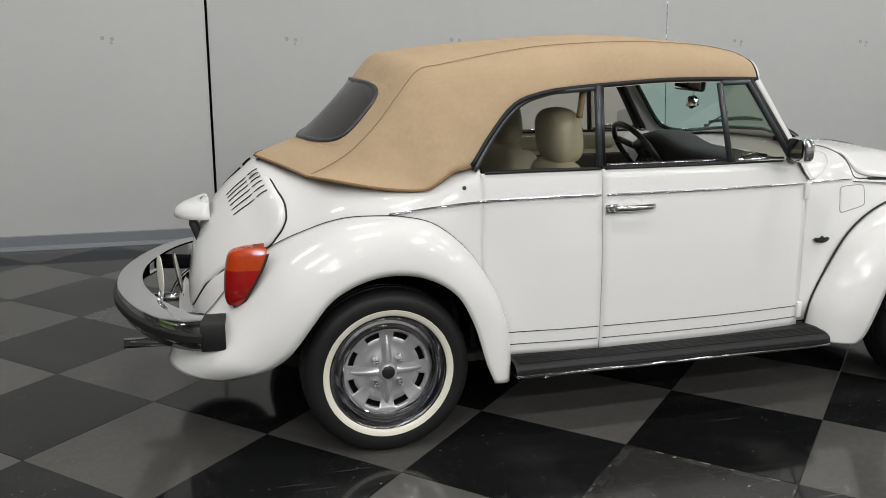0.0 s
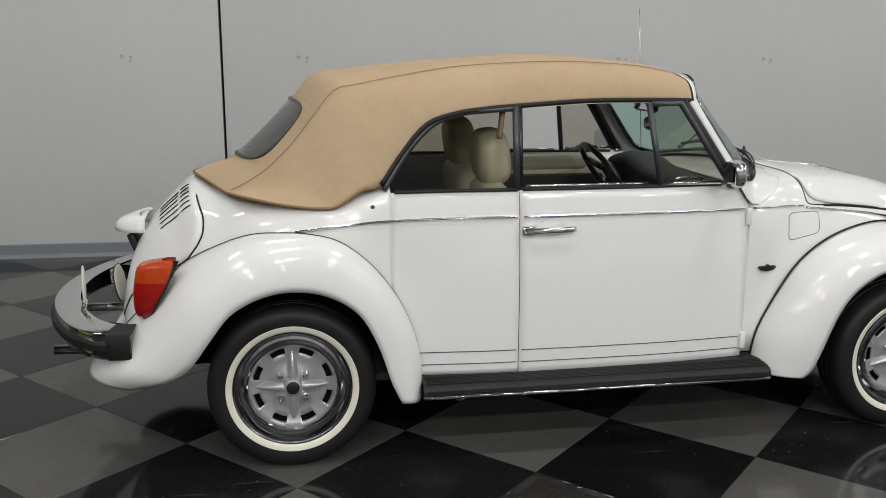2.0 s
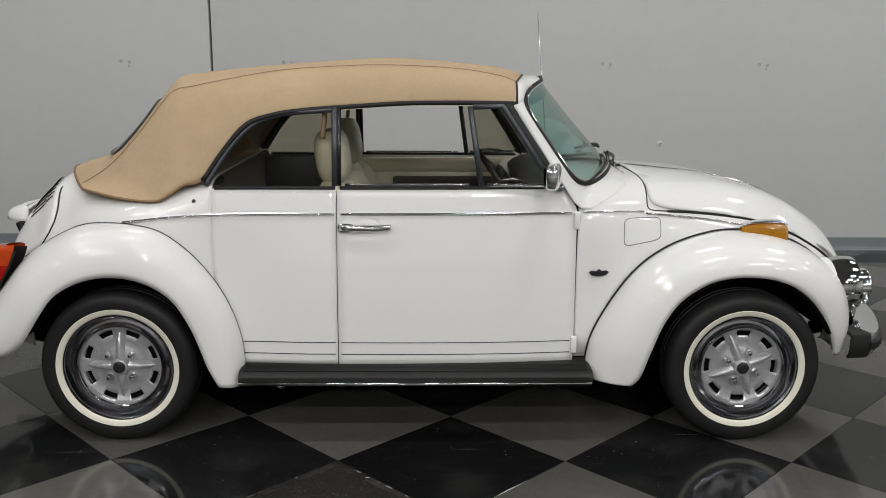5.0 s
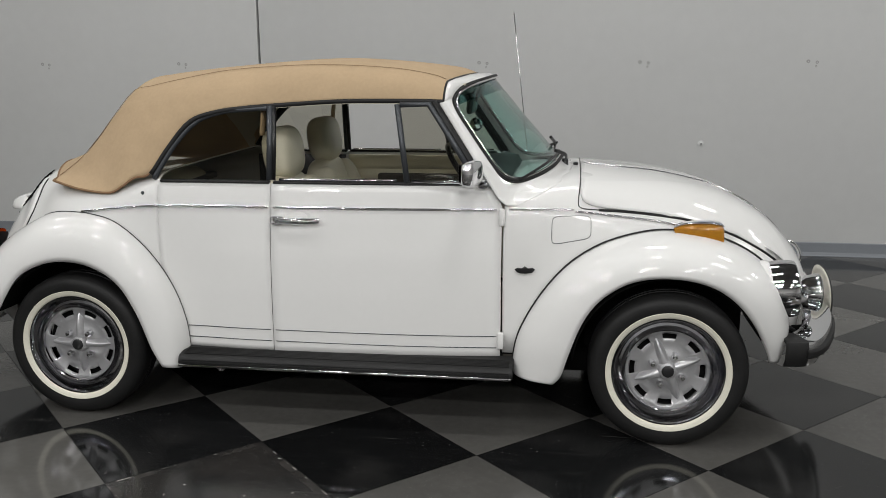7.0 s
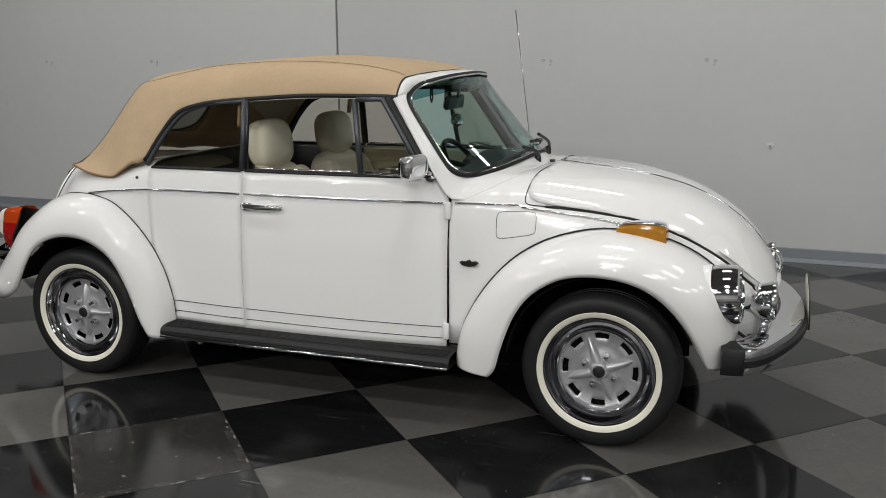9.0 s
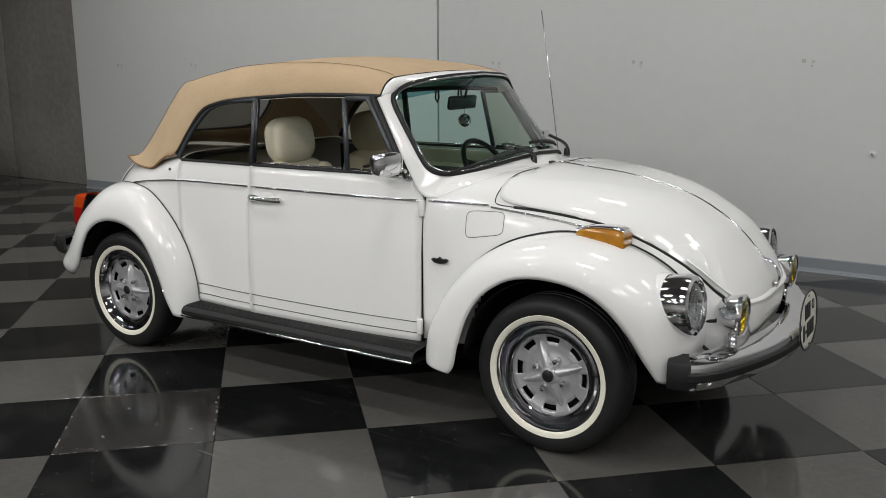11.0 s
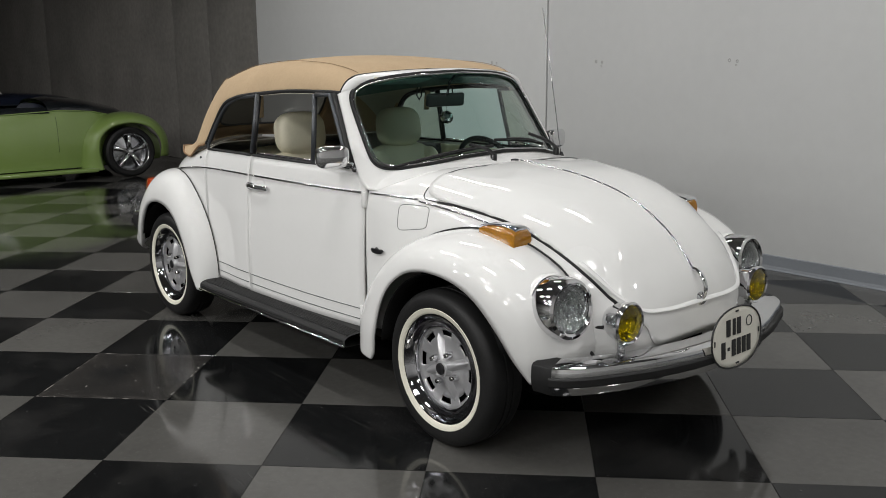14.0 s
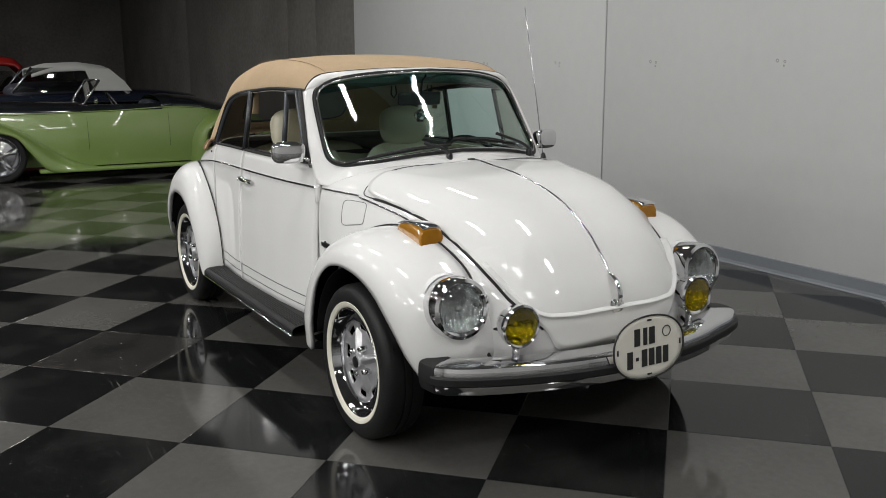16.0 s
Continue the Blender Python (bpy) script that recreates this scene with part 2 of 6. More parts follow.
# chrome darkened in its colour to imitate the dark surroundings the rims mirror
SHADED_CHROME = material("shaded_wheel_chrome", (0.46, 0.46, 0.48), 0.06, metal=1.0, vary=0.06, scale=9, wear=0.03)
YELLOW_GLASS = glass_material("yellow_lamp_glass", (0.92, 0.80, 0.035), 0.95, 0.02)
WALL_PAINT = material("pale_grey_wall_paint", (0.60, 0.605, 0.598), 0.62, vary=0.03, scale=0.8, bump=0.08, bump_scale=35)
UNSEEN_WALL = material("grey_wall_paint", (0.5, 0.5, 0.49), 0.7, vary=0.05, scale=0.8, bump=0.08, bump_scale=35)
CONCRETE = material("bare_concrete", (0.19, 0.18, 0.165), 0.85, vary=0.28, scale=0.9, bump=0.4, bump_scale=25)
BASE_GREY = material("grey_vinyl_baseboard", (0.20, 0.215, 0.235), 0.45, vary=0.06, scale=4)
CEIL_WHITE = material("dark_ceiling_deck", (0.22, 0.22, 0.22), 0.8, vary=0.1, scale=2)
GREEN = material("lime_green_car_paint", (0.19, 0.275, 0.075), 0.3, coat=1.0, vary=0.03, scale=3)
BLACK_PAINT = material("black_car_paint", (0.008, 0.010, 0.012), 0.2, coat=1.0, vary=0.1, scale=3)
PLATE_WHITE = material("plate_white", (0.72, 0.70, 0.62), 0.4, vary=0.04, scale=30)
PLATE_BLACK = material("plate_black", (0.02, 0.02, 0.02), 0.5)


def tile_material(name, colour, speck, amount, rough, haze=0.0, worn=False):
    """Polished floor tile with small chips of stone, scuffs and a worn gloss."""
    m = material(name, colour, rough, coat=0.0, vary=0.16, scale=2.2, wear=0.03, spec=0.22)
    nt = m.node_tree
    link = nt.links.new
    p = nt.nodes["Principled BSDF"]
    hsv = [n for n in nt.nodes if n.type == "HUE_SAT"][0]
    geo = nt.nodes.new("ShaderNodeNewGeometry")
    pos = geo.outputs["Position"]
    for n in nt.nodes:
        if n.type == "TEX_NOISE":
            link(pos, n.inputs["Vector"])

    def noise(scale, detail, lo, hi, top, vector=pos):
        n = nt.nodes.new("ShaderNodeTexNoise")
        n.inputs["Scale"].default_value, n.inputs["Detail"].default_value = scale, detail
        link(vector, n.inputs["Vector"])
        r = nt.nodes.new("ShaderNodeMapRange")
        r.inputs["From Min"].default_value, r.inputs["From Max"].default_value = lo, hi
        r.inputs["To Max"].default_value = top
        link(n.outputs["Fac"], r.inputs["Value"])
        return r.outputs["Result"]

    def maths(op, a, b):
        n = nt.nodes.new("ShaderNodeMath")
        n.operation = op
        for k, v in enumerate((a, b)):
            if isinstance(v, (int, float)):
                n.inputs[k].default_value = v
            else:
                link(v, n.inputs[k])
        return n.outputs["Value"]

    def over(base, colour, fac):
        n = nt.nodes.new("ShaderNodeMix")
        n.data_type = "RGBA"
        link(fac, n.inputs[0])
        link(base, n.inputs[6])
        n.inputs[7].default_value = (*colour, 1)
        return n.outputs[2]

    def chips(scale, size, share):
        vor = nt.nodes.new("ShaderNodeTexVoronoi")
        vor.inputs["Scale"].default_value = scale
        link(pos, vor.inputs["Vector"])
        pick = nt.nodes.new("ShaderNodeSeparateColor")
        link(vor.outputs["Color"], pick.inputs["Color"])
        near = maths("LESS_THAN", vor.outputs["Distance"], size)
        return maths("MULTIPLY", near, maths("LESS_THAN", pick.outputs["Red"], share))

    info = nt.nodes.new("ShaderNodeObjectInfo")
    rnd = nt.nodes.new("ShaderNodeMapRange")
    rnd.inputs["To Min"].default_value, rnd.inputs["To Max"].default_value = 0.82, 1.18
    link(info.outputs["Random"], rnd.inputs["Value"])
    mul = nt.nodes.new("ShaderNodeMix")
    mul.data_type, mul.blend_type = "RGBA", "MULTIPLY"
    mul.inputs[0].default_value = 1.0
    link(hsv.outputs["Color"], mul.inputs[6])
    link(rnd.outputs["Result"], mul.inputs[7])
    c = mul.outputs[2]
    # dusty patches and long faint scuffs
    dust = noise(1.7, 7, 0.50, 0.72, haze)
    c = over(c, (0.085, 0.082, 0.078), dust)
    stretch = nt.nodes.new("ShaderNodeMapping")
    stretch.inputs["Rotation"].default_value = (0, 0, 0.5)
    stretch.inputs["Scale"].default_value = (2.0, 40.0, 1.0)
    link(pos, stretch.inputs["Vector"])
    c = over(c, (0.11, 0.107, 0.10), maths("MULTIPLY", noise(1.0, 4, 0.64, 0.74, 0.7, stretch.outputs["Vector"]), noise(2.6, 3, 0.52, 0.66, 1.0)))
    if worn:
        tc = [n for n in nt.nodes if n.type == "TEX_COORD"][0]
        sep = nt.nodes.new("ShaderNodeSeparateXYZ")
        link(tc.outputs["Object"], sep.inputs["Vector"])
        edge = maths("MAXIMUM", maths("ABSOLUTE", sep.outputs["X"], 0.0), maths("ABSOLUTE", sep.outputs["Y"], 0.0))
        c = over(c, (0.028, 0.026, 0.024), noise(3.0, 6, 0.30, 0.55, 0.8))
        c = over(c, (0.065, 0.06, 0.056), maths("MULTIPLY", maths("GREATER_THAN", edge, 0.270), noise(9, 5, 0.42, 0.66, 0.5)))
        c = over(c, (0.26, 0.25, 0.235), maths("MULTIPLY", maths("GREATER_THAN", edge, 0.294), noise(16, 5, 0.54, 0.64, 0.8)))
        c = over(c, (0.32, 0.31, 0.29), maths("MULTIPLY", noise(30, 2, 0.70, 0.74, 0.9), noise(5, 2, 0.5, 0.55, 1.0)))
    c = over(c, speck, chips(130, 0.30, amount))
    c = over(c, (0.075, 0.072, 0.07), maths("MULTIPLY", chips(38, 0.14, 0.22), noise(3.1, 3, 0.5, 0.56, 1.0)))
    link(c, p.inputs["Base Color"])
    # gloss dulled where the dust lies
    rough_from = p.inputs["Roughness"].links[0].from_socket
    link(maths("ADD", rough_from, maths("MULTIPLY", dust, 0.14)), p.inputs["Roughness"])
    return m


TILE_DARK = tile_material("black_floor_tile", (0.0075, 0.0078, 0.008), (0.045, 0.045, 0.045), 0.05, 0.08, 0.22)
TILE_LIGHT = tile_material("grey_floor_tile", (0.074, 0.072, 0.067), (0.095, 0.093, 0.088), 0.12, 0.08, 0.35)
TILE_WORN = tile_material("worn_black_floor_tile", (0.010, 0.0105, 0.011), (0.075, 0.075, 0.075), 0.09, 0.17, 0.3, True)
JOINT = material("tile_joint", (0.015, 0.015, 0.015), 0.6, vary=0.2)

# ---------- the hall ----------
X0, X1, Y0, Y1, YC = -24.0, 10.0, -16.0, 2.89, 3.05


def slab(name, lo, hi, mat, label, kind="structure", category="wall", bevel=0.0):
    c = [(a + b) / 2 for a, b in zip(lo, hi)]
    me = box(name, *[b - a for a, b in zip(lo, hi)], bevel=bevel)
    ob = part(name, me, mat)
    ob.location = c
    return tagged(ob, label, category, "", kind)


SEAM = -1.72
slab("wall_north_1", (-6.85, Y1, 0), (SEAM - 0.009, Y1 + 0.15, CEIL), WALL_PAINT, "pale grey painted wall panel with old fixing holes", bevel=0.004)
slab("wall_north_2", (SEAM + 0.009, Y1, 0), (X1, Y1 + 0.15, CEIL), WALL_PAINT, "pale grey painted wall panel with old fixing holes", bevel=0.004)
slab("wall_backing", (-6.84, Y1 + 0.16, 0), (X1, Y1 + 0.36, CEIL), UNDER, "dark backing behind the wall joint")
for k, (a, b) in enumerate(((-8.59, -6.845), (-9.81, -8.61), (-16.3, -9.83), (X0, -16.32))):
    slab("wall_concrete_%d" % (k + 1), (a, YC, 0), (b, YC + 0.3, CEIL), CONCRETE, "bare dark concrete wall panel with stains", bevel=0.006)
slab("wall_concrete_backing", (X0, YC + 0.31, 0), (-6.85, YC + 0.4, CEIL), UNDER, "dark backing behind the concrete joints")
slab("wall_west", (X0 - 0.3, Y0, 0), (X0, YC + 0.4, CEIL), CONCRETE, "bare dark concrete end wall")
# unseen walls; the south one stands far out and pale to bounce light back
slab("wall_south", (X0, Y0 - 0.3, 0), (X1, Y0, CEIL), UNSEEN_WALL, "unseen plain grey wall added to close the hall")
slab("wall_east", (X1, Y0 - 0.3, 0), (X1 + 0.3, Y1 + 0.36, CEIL), UNSEEN_WALL, "unseen plain grey wall added to close the hall")
slab("ceiling", (X0 - 0.3, Y0 - 0.3, CEIL), (X1 + 0.3, YC + 0.4, CEIL + 0.2), CEIL_WHITE, "dark ceiling deck above the lamps", category="ceiling")


def skirting(a, b):
    """Coved vinyl baseboard with a small foot."""
    prof = [(0, 0.104), (-0.004, 0.106), (-0.008, 0.100), (-0.009, 0.03), (-0.014, 0.012), (-0.024, 0.004), (-0.024, 0.0), (0, 0.0)]
    verts = [(x, Y1 + y, z) for x in (a, b) for y, z in prof]
    n = len(prof)
    faces = [(i, i + 1, n + i + 1, n + i) for i in range(n - 1)] + [tuple(range(n))[::-1], tuple(range(n, 2 * n))]
    ob = part("baseboard", mesh_from("baseboard", verts, faces, False), BASE_GREY)
    tagged(ob, "grey vinyl coved baseboard along the pale wall", "baseboard", "", "structure")


skirting(-6.85, SEAM - 0.012)
skirting(SEAM + 0.012, X1)

# ---------- ceiling lamps ----------
LAMP_BODY = material("lamp_housing_white", (0.7, 0.7, 0.7), 0.4, vary=0.03)
for lx, ly, lw, ld, lk in lamp_positions():
    fx = thing("ceiling_light", "white fluorescent ceiling light in a flat housing", "ceiling light", pose(lx, ly, CEIL), "ceiling lights")
    part("housing", box("housing", lw + 0.05, ld + 0.17, 0.1, 0.01, (0, 0, -0.05)), LAMP_BODY, fx)

# ---------- the convertible: body surfaces ----------
FC = [(0.5737, 0.975), (0.7206, 0.992), (0.8198, 1.0045), (0.9102, 1.0015), (1.0399, 0.988), (1.1775, 0.975), (1.3029, 0.9525), (1.4322, 0.9195),
      (1.5427, 0.8735), (1.658, 0.7995), (1.7428, 0.7164), (1.799, 0.637), (1.828, 0.55), (1.815, 0.42)]
FB = [(0.5664, 0.6267), (0.6735, 0.624), (0.7682, 0.601), (0.8596, 0.586), (0.9736, 0.577), (1.0887, 0.576), (1.1942, 0.578), (1.301, 0.576),
      (1.4086, 0.561), (1.5246, 0.531), (1.6011, 0.5), (1.6317, 0.473), (1.6436, 0.445), (1.6467, 0.426)]
FN = [10.5, 7.5, 6, 5.7, 5.3, 4.7, 4.3, 3.75, 3.4, 3.2, 2.7, 2.4, 2.4, 2.6]
TC = [(-0.85, 1.03), (-1.1, 0.98), (-1.3, 0.9632), (-1.46, 0.9757), (-1.5895, 0.9841), (-1.658, 0.9362), (-1.731, 0.8641), (-1.7953, 0.7778),
      (-1.8432, 0.6755), (-1.8694, 0.5656), (-1.8835, 0.4562), (-1.8785, 0.3468)]
TB = [(-0.85, 0.6729), (-1.02, 0.6808), (-1.18, 0.6813), (-1.32, 0.6612), (-1.42, 0.6249), (-1.5, 0.5872), (-1.57, 0.5388), (-1.63, 0.4952),
      (-1.68, 0.4602), (-1.72, 0.4313), (-1.75, 0.4054), (-1.76, 0.3904)]
TN = [13, 10, 6, 3.26, 2.3, 2.05, 2.05, 2.05, 2.18, 2.37, 2.6, 2.83]
ZB = 0.31


def arch(centre, base, power, s, phi, out=0.0):
    """A point of an arched body skin: s runs along the centre line, phi from -90 to 90 degrees across."""
    (xc, zc), (xb, yb), n = even(centre, s), even(base, s), even(power, s)[0]
    c, d = abs(math.cos(radians(phi))) ** (2 / n), abs(math.sin(radians(phi))) ** (2 / n)
    p = np.array([xc + (xb - xc) * (1 - abs(math.cos(radians(phi)))) ** 1.3, math.copysign(yb * d, phi), ZB + (zc - ZB) * c])
    if out:
        e = 0.004
        a = arch(centre, base, power, min(s + e, 1), phi) - arch(centre, base, power, max(s - e, 0), phi)
        b = arch(centre, base, power, s, min(phi + 0.6, 90)) - arch(centre, base, power, s, max(phi - 0.6, -90))
        nrm = np.cross(a, b)
        nrm /= max(np.linalg.norm(nrm), 1e-9)
        if nrm @ (p - np.array([p[0] * 0.7, 0, 0.45])) < 0:
            nrm = -nrm
        p = p + out * nrm
    return p


def nose(s, phi, out=0.0):
    return arch(FC, FB, FN, s, phi, out)


def tail(s, phi, out=0.0):
    return arch(TC, TB, TN, s, phi, out)


def clear(p):
    """Whether a point of the skin lies outside the wheel openings."""
    return min(math.hypot(p[0] - 1.212, p[2] - 0.2975), math.hypot(p[0] + 1.211, p[2] - 0.2975)) > 0.442 or abs(p[1]) < 0.40


WX = [-1.0, -0.85, -0.6, -0.36, -0.1, 0.15, 0.35, 0.55, 0.75]
WW = [0.662, 0.668, 0.675, 0.677, 0.675, 0.668, 0.654, 0.633, 0.6]


# half width of the tail's front edge, by height
TAIL_EDGE = [tail(0.0, a) for a in (89.9999, 89.999, 89.99, 89.95, 89.8, 89.5, 89, 88, 87, 85, 82, 79, 75, 70, 64, 57, 50, 42, 34)]
TAIL_Z, TAIL_Y = [p[2] for p in TAIL_EDGE], [p[1] for p in TAIL_EDGE]


def flank(x, z):
    """Half width of the body side."""
    lean = lambda h: float(np.interp(h, [0.28, 0.40, 0.55, 0.70, 0.85, 0.93, 1.0], [0.012, 0.014, 0.012, 0.006, -0.008, -0.017, -0.034]))
    y = np.interp(x, WX, WW) + lean(z)
    low = min(z, 0.88)
    k = min(max((-0.45 - x) / 0.40, 0.0), 1.0)
    k = k * k * (3 - 2 * k)
    return y + (float(np.interp(low, TAIL_Z, TAIL_Y)) + lean(z) - lean(low) + -0.04 * (x + 0.85) - y) * k


car = thing("convertible_car", "white vintage convertible car with closed tan canvas top, whitewall tyres", "car", pose(0, -0.02, 0, 0, 0, 1.0))


def across(v):
    """Angle across the body for v from 0 to 1, with finer steps towards the sills."""
    w = 2 * v - 1
    return math.copysign(90 * (1 - (1 - abs(w)) ** 2.4), w)


body = part("body", sheet("body", lambda u, v: nose(u, across(v)), 90, 130, keep=lambda u, v: clear(nose(u, across(v)))), PAINT, car, "glossy white painted body shell", 0.006)
part("tail_panel", sheet("tail_panel", lambda u, v: tail(u, -across(v)), 80, 130, keep=lambda u, v: clear(tail(u, -across(v)))), PAINT, car, "", 0.006)

def side_panel(name, x0, x1, z0, z1, out=0.0, nx=16, nz=18, keep=None, side=-1, warp=None):
    def f(u, v):
        z = z0 + (z1 - z0) * v
        a, b = (x0(z) if callable(x0) else x0), (x1(z) if callable(x1) else x1)
        x = a + (b - a) * u
        return (x, side * (flank(x, z) + out), z)
    return sheet(name, f, nx, nz, keep=keep, flip=side > 0)


def door_front(z):
    return float(np.interp(z, [0.3, 0.45, 0.68, 0.86, 0.895, 1.0], [0.560, 0.562, 0.561, 0.562, 0.572, 0.507]))


for side in (-1, 1):
    part("quarter_panel", side_panel("quarter_panel", lambda z: -0.8515 if z > 0.50 else -0.80, -0.3745, 0.30, 0.992, 0.0, 16, 36, side=side), PAINT, car, "", 0.006)
    door = part("door", side_panel("door", -0.3705, door_front, 0.288, 0.992, 0.002, 24, 20, side=side), PAINT, car, "white car door with thin pinstripes", 0.02)
    part("sill_panel", side_panel("sill_panel", -0.80, 0.62, 0.25, 0.312, -0.022, 20, 3, side=side), UNDER, car, "", 0.006)
    part("jamb", side_panel("jamb", -0.80, 0.556, 0.30, 0.978, -0.020, 30, 6, side=side), PAINT, car, "", 0.004)

# ---------- places on the body ----------
GRID_N = np.array([[nose(a / 240, -b) for b in np.linspace(8, 90, 200)] for a in range(241)])
GRID_T = np.array([[tail(a / 200, -b) for b in np.linspace(4, 90, 160)] for a in range(201)])


def on_body(x, z, side=-1, out=0.0):
    """The point of the outer skin at x and z."""
    if -0.85 <= x <= 0.566:
        return Vector((x, side * (flank(x, z) + out), z))
    g = GRID_N if x > 0 else GRID_T
    d = (g[..., 0] - x) ** 2 + (g[..., 2] - z) ** 2
    i, j = np.unravel_index(np.argmin(d), d.shape)
    i, j = min(max(i, 1), g.shape[0] - 2), min(max(j, 1), g.shape[1] - 2)
    gi, gj = g[i + 1, j] - g[i - 1, j], g[i, j + 1] - g[i, j - 1]
    m = np.array([[gi[0], gj[0]], [gi[2], gj[2]]])
    k = np.linalg.solve(m, np.array([x - g[i, j, 0], z - g[i, j, 2]])) if abs(np.linalg.det(m)) > 1e-9 else np.zeros(2)
    y = g[i, j, 1] + gi[1] * min(max(k[0], -1), 1) + gj[1] * min(max(k[1], -1), 1)
    return Vector((x, side * (abs(y) + out), z))


# fenders: from the seam at the body out to the lip round the wheel
FFJ = [(0.61, 0.245), (0.612, 0.3), (0.638, 0.41), (0.715, 0.55), (0.815, 0.668), (0.935, 0.75), (1.07, 0.797), (1.21, 0.814),
       (1.4, 0.788), (1.562, 0.708), (1.66, 0.598), (1.705, 0.45), (1.665, 0.32)]
FFJY = [0.66, 0.66, 0.65, 0.64, 0.62, 0.60, 0.58, 0.55, 0.47, 0.40, 0.35, 0.34, 0.36]
FFA = [(0.775, 0.232), (0.806, 0.271), (0.834, 0.363), (0.88, 0.488), (0.94, 0.578), (1.023, 0.64), (1.10, 0.668), (1.2, 0.677), (1.31, 0.662),
       (1.405, 0.619), (1.49, 0.539), (1.56, 0.42), (1.60, 0.33)]
FFAY = [0.765, 0.775, 0.79, 0.795, 0.795, 0.795, 0.795, 0.795, 0.79, 0.78, 0.765, 0.73, 0.68]
RFJ = [(-0.748, 0.225), (-0.746, 0.322), (-0.757, 0.415), (-0.793, 0.529), (-0.854, 0.642), (-0.936, 0.743), (-1.039, 0.822), (-1.143, 0.850), (-1.248, 0.854),
       (-1.354, 0.842), (-1.46, 0.80), (-1.60, 0.72), (-1.72, 0.60), (-1.83, 0.48), (-1.93, 0.395), (-1.965, 0.330)]
RFJY = [0.69, 0.69, 0.685, 0.68, 0.675, 0.67, 0.66, 0.65, 0.63, 0.61, 0.58, 0.53, 0.49, 0.43, 0.41, 0.43]
RFA = [(-0.825, 0.237), (-0.861, 0.317), (-0.89, 0.407), (-0.919, 0.485), (-0.967, 0.573), (-1.027, 0.628), (-1.108, 0.666), (-1.19, 0.680), (-1.272, 0.675),
       (-1.356, 0.648), (-1.431, 0.599), (-1.49, 0.524), (-1.545, 0.445), (-1.59, 0.392), (-1.67, 0.343), (-1.80, 0.298)]
RFAY = [0.775, 0.785, 0.79, 0.795, 0.80, 0.80, 0.80, 0.80, 0.80, 0.80, 0.795, 0.79, 0.775, 0.755, 0.725, 0.645]


FFJY = [abs(on_body(x, z).y) + 0.004 if x < 1.7 else y for (x, z), y in zip(FFJ, FFJY)]
RFJY = [abs(on_body(x, z).y) + 0.004 if x > -1.75 else y for (x, z), y in zip(RFJ, RFJY)]


def fender(j, jy, a, ay, u, v, side):
    (jx, jz), (ax, az) = even(j, u), even(a, u)
    y0, y1 = even(jy, u)[0], even(ay, u)[0]
    n = 2.35 if j is not FFJ else float(np.interp(u, [0, 0.6, 0.78, 1], [2.35, 2.35, 2.6, 2.6]))
    t = radians(90 * v)
    c, s = math.cos(t) ** (2 / n), math.sin(t) ** (2 / n)
    return (ax + (jx - ax) * c, side * (y0 + (y1 - y0) * s), az + (jz - az) * c)


def fender_mesh(name, j, jy, a, ay, side):
    """Skin of a wing, with a lip that turns in round the wheel."""
    nu, nv = 54, 20
    verts, faces = [], []
    for i in range(nu + 1):
        u = i / nu
        row = [fender(j, jy, a, ay, u, k / nv, side) for k in range(nv + 1)]
        ax, ay_, az = row[-1]
        jx, _, jz = row[0]
        d = Vector((jx - ax, 0, jz - az)).normalized()
        row.append((ax + d.x * 0.006, ay_ - side * 0.012, az + d.z * 0.006))
        row.append((ax + d.x * 0.016, ay_ - side * 0.022, az + d.z * 0.016))
        verts += row
    w = nv + 3
    for i in range(nu):
        for k in range(w - 1):
            q = (i * w + k, (i + 1) * w + k, (i + 1) * w + k + 1, i * w + k + 1)
            faces.append(q if side < 0 else q[::-1])
    return mesh_from(name, verts, faces)


def wing(name, j, jy, a, ay, side):
    ob = part(name, fender_mesh(name, j, jy, a, ay, side), PAINT, car, "", 0.004, 1.0 if side < 0 else -1.0)
    pts = [fender(j, jy, a, ay, i / 60, 0.0, side) for i in range(61)]
    cx = 1.212 if j is FFJ else -1.211

    def lining(u, v):
        q = Vector(fender(j, jy, a, ay, u, 0.97 * v, side))
        return q - (q - Vector((cx, side * 0.52, 0.34))).normalized() * 0.012

    part("wing_lining", sheet("wing_lining", lining, 40, 12, 0.03, 0.97), UNDER, ob, "black underside of the wing")
    if j is FFJ:
        part("wing_flange", sheet("wing_flange", lambda u, v: (lambda q: (q[0], q[1] * (1 - 0.34 * v), q[2] - 0.06 * v ** 2))(fender(j, jy, a, ay, u, 0.0, side)), 30, 4, 0.42, 0.97, flip=side < 0), PAINT, ob, "", 0.003)
    part("beading", tube("beading", [(x, y + side * 0.004, z + 0.002) for x, y, z in pts], 0.0045, 6), RUBBER, ob)
    return ob


for side in (-1, 1):
    wing("front_wing", FFJ, FFJY, FFA, FFAY, side)
    wing("rear_wing", RFJ, RFJY, RFA, RFAY, side)

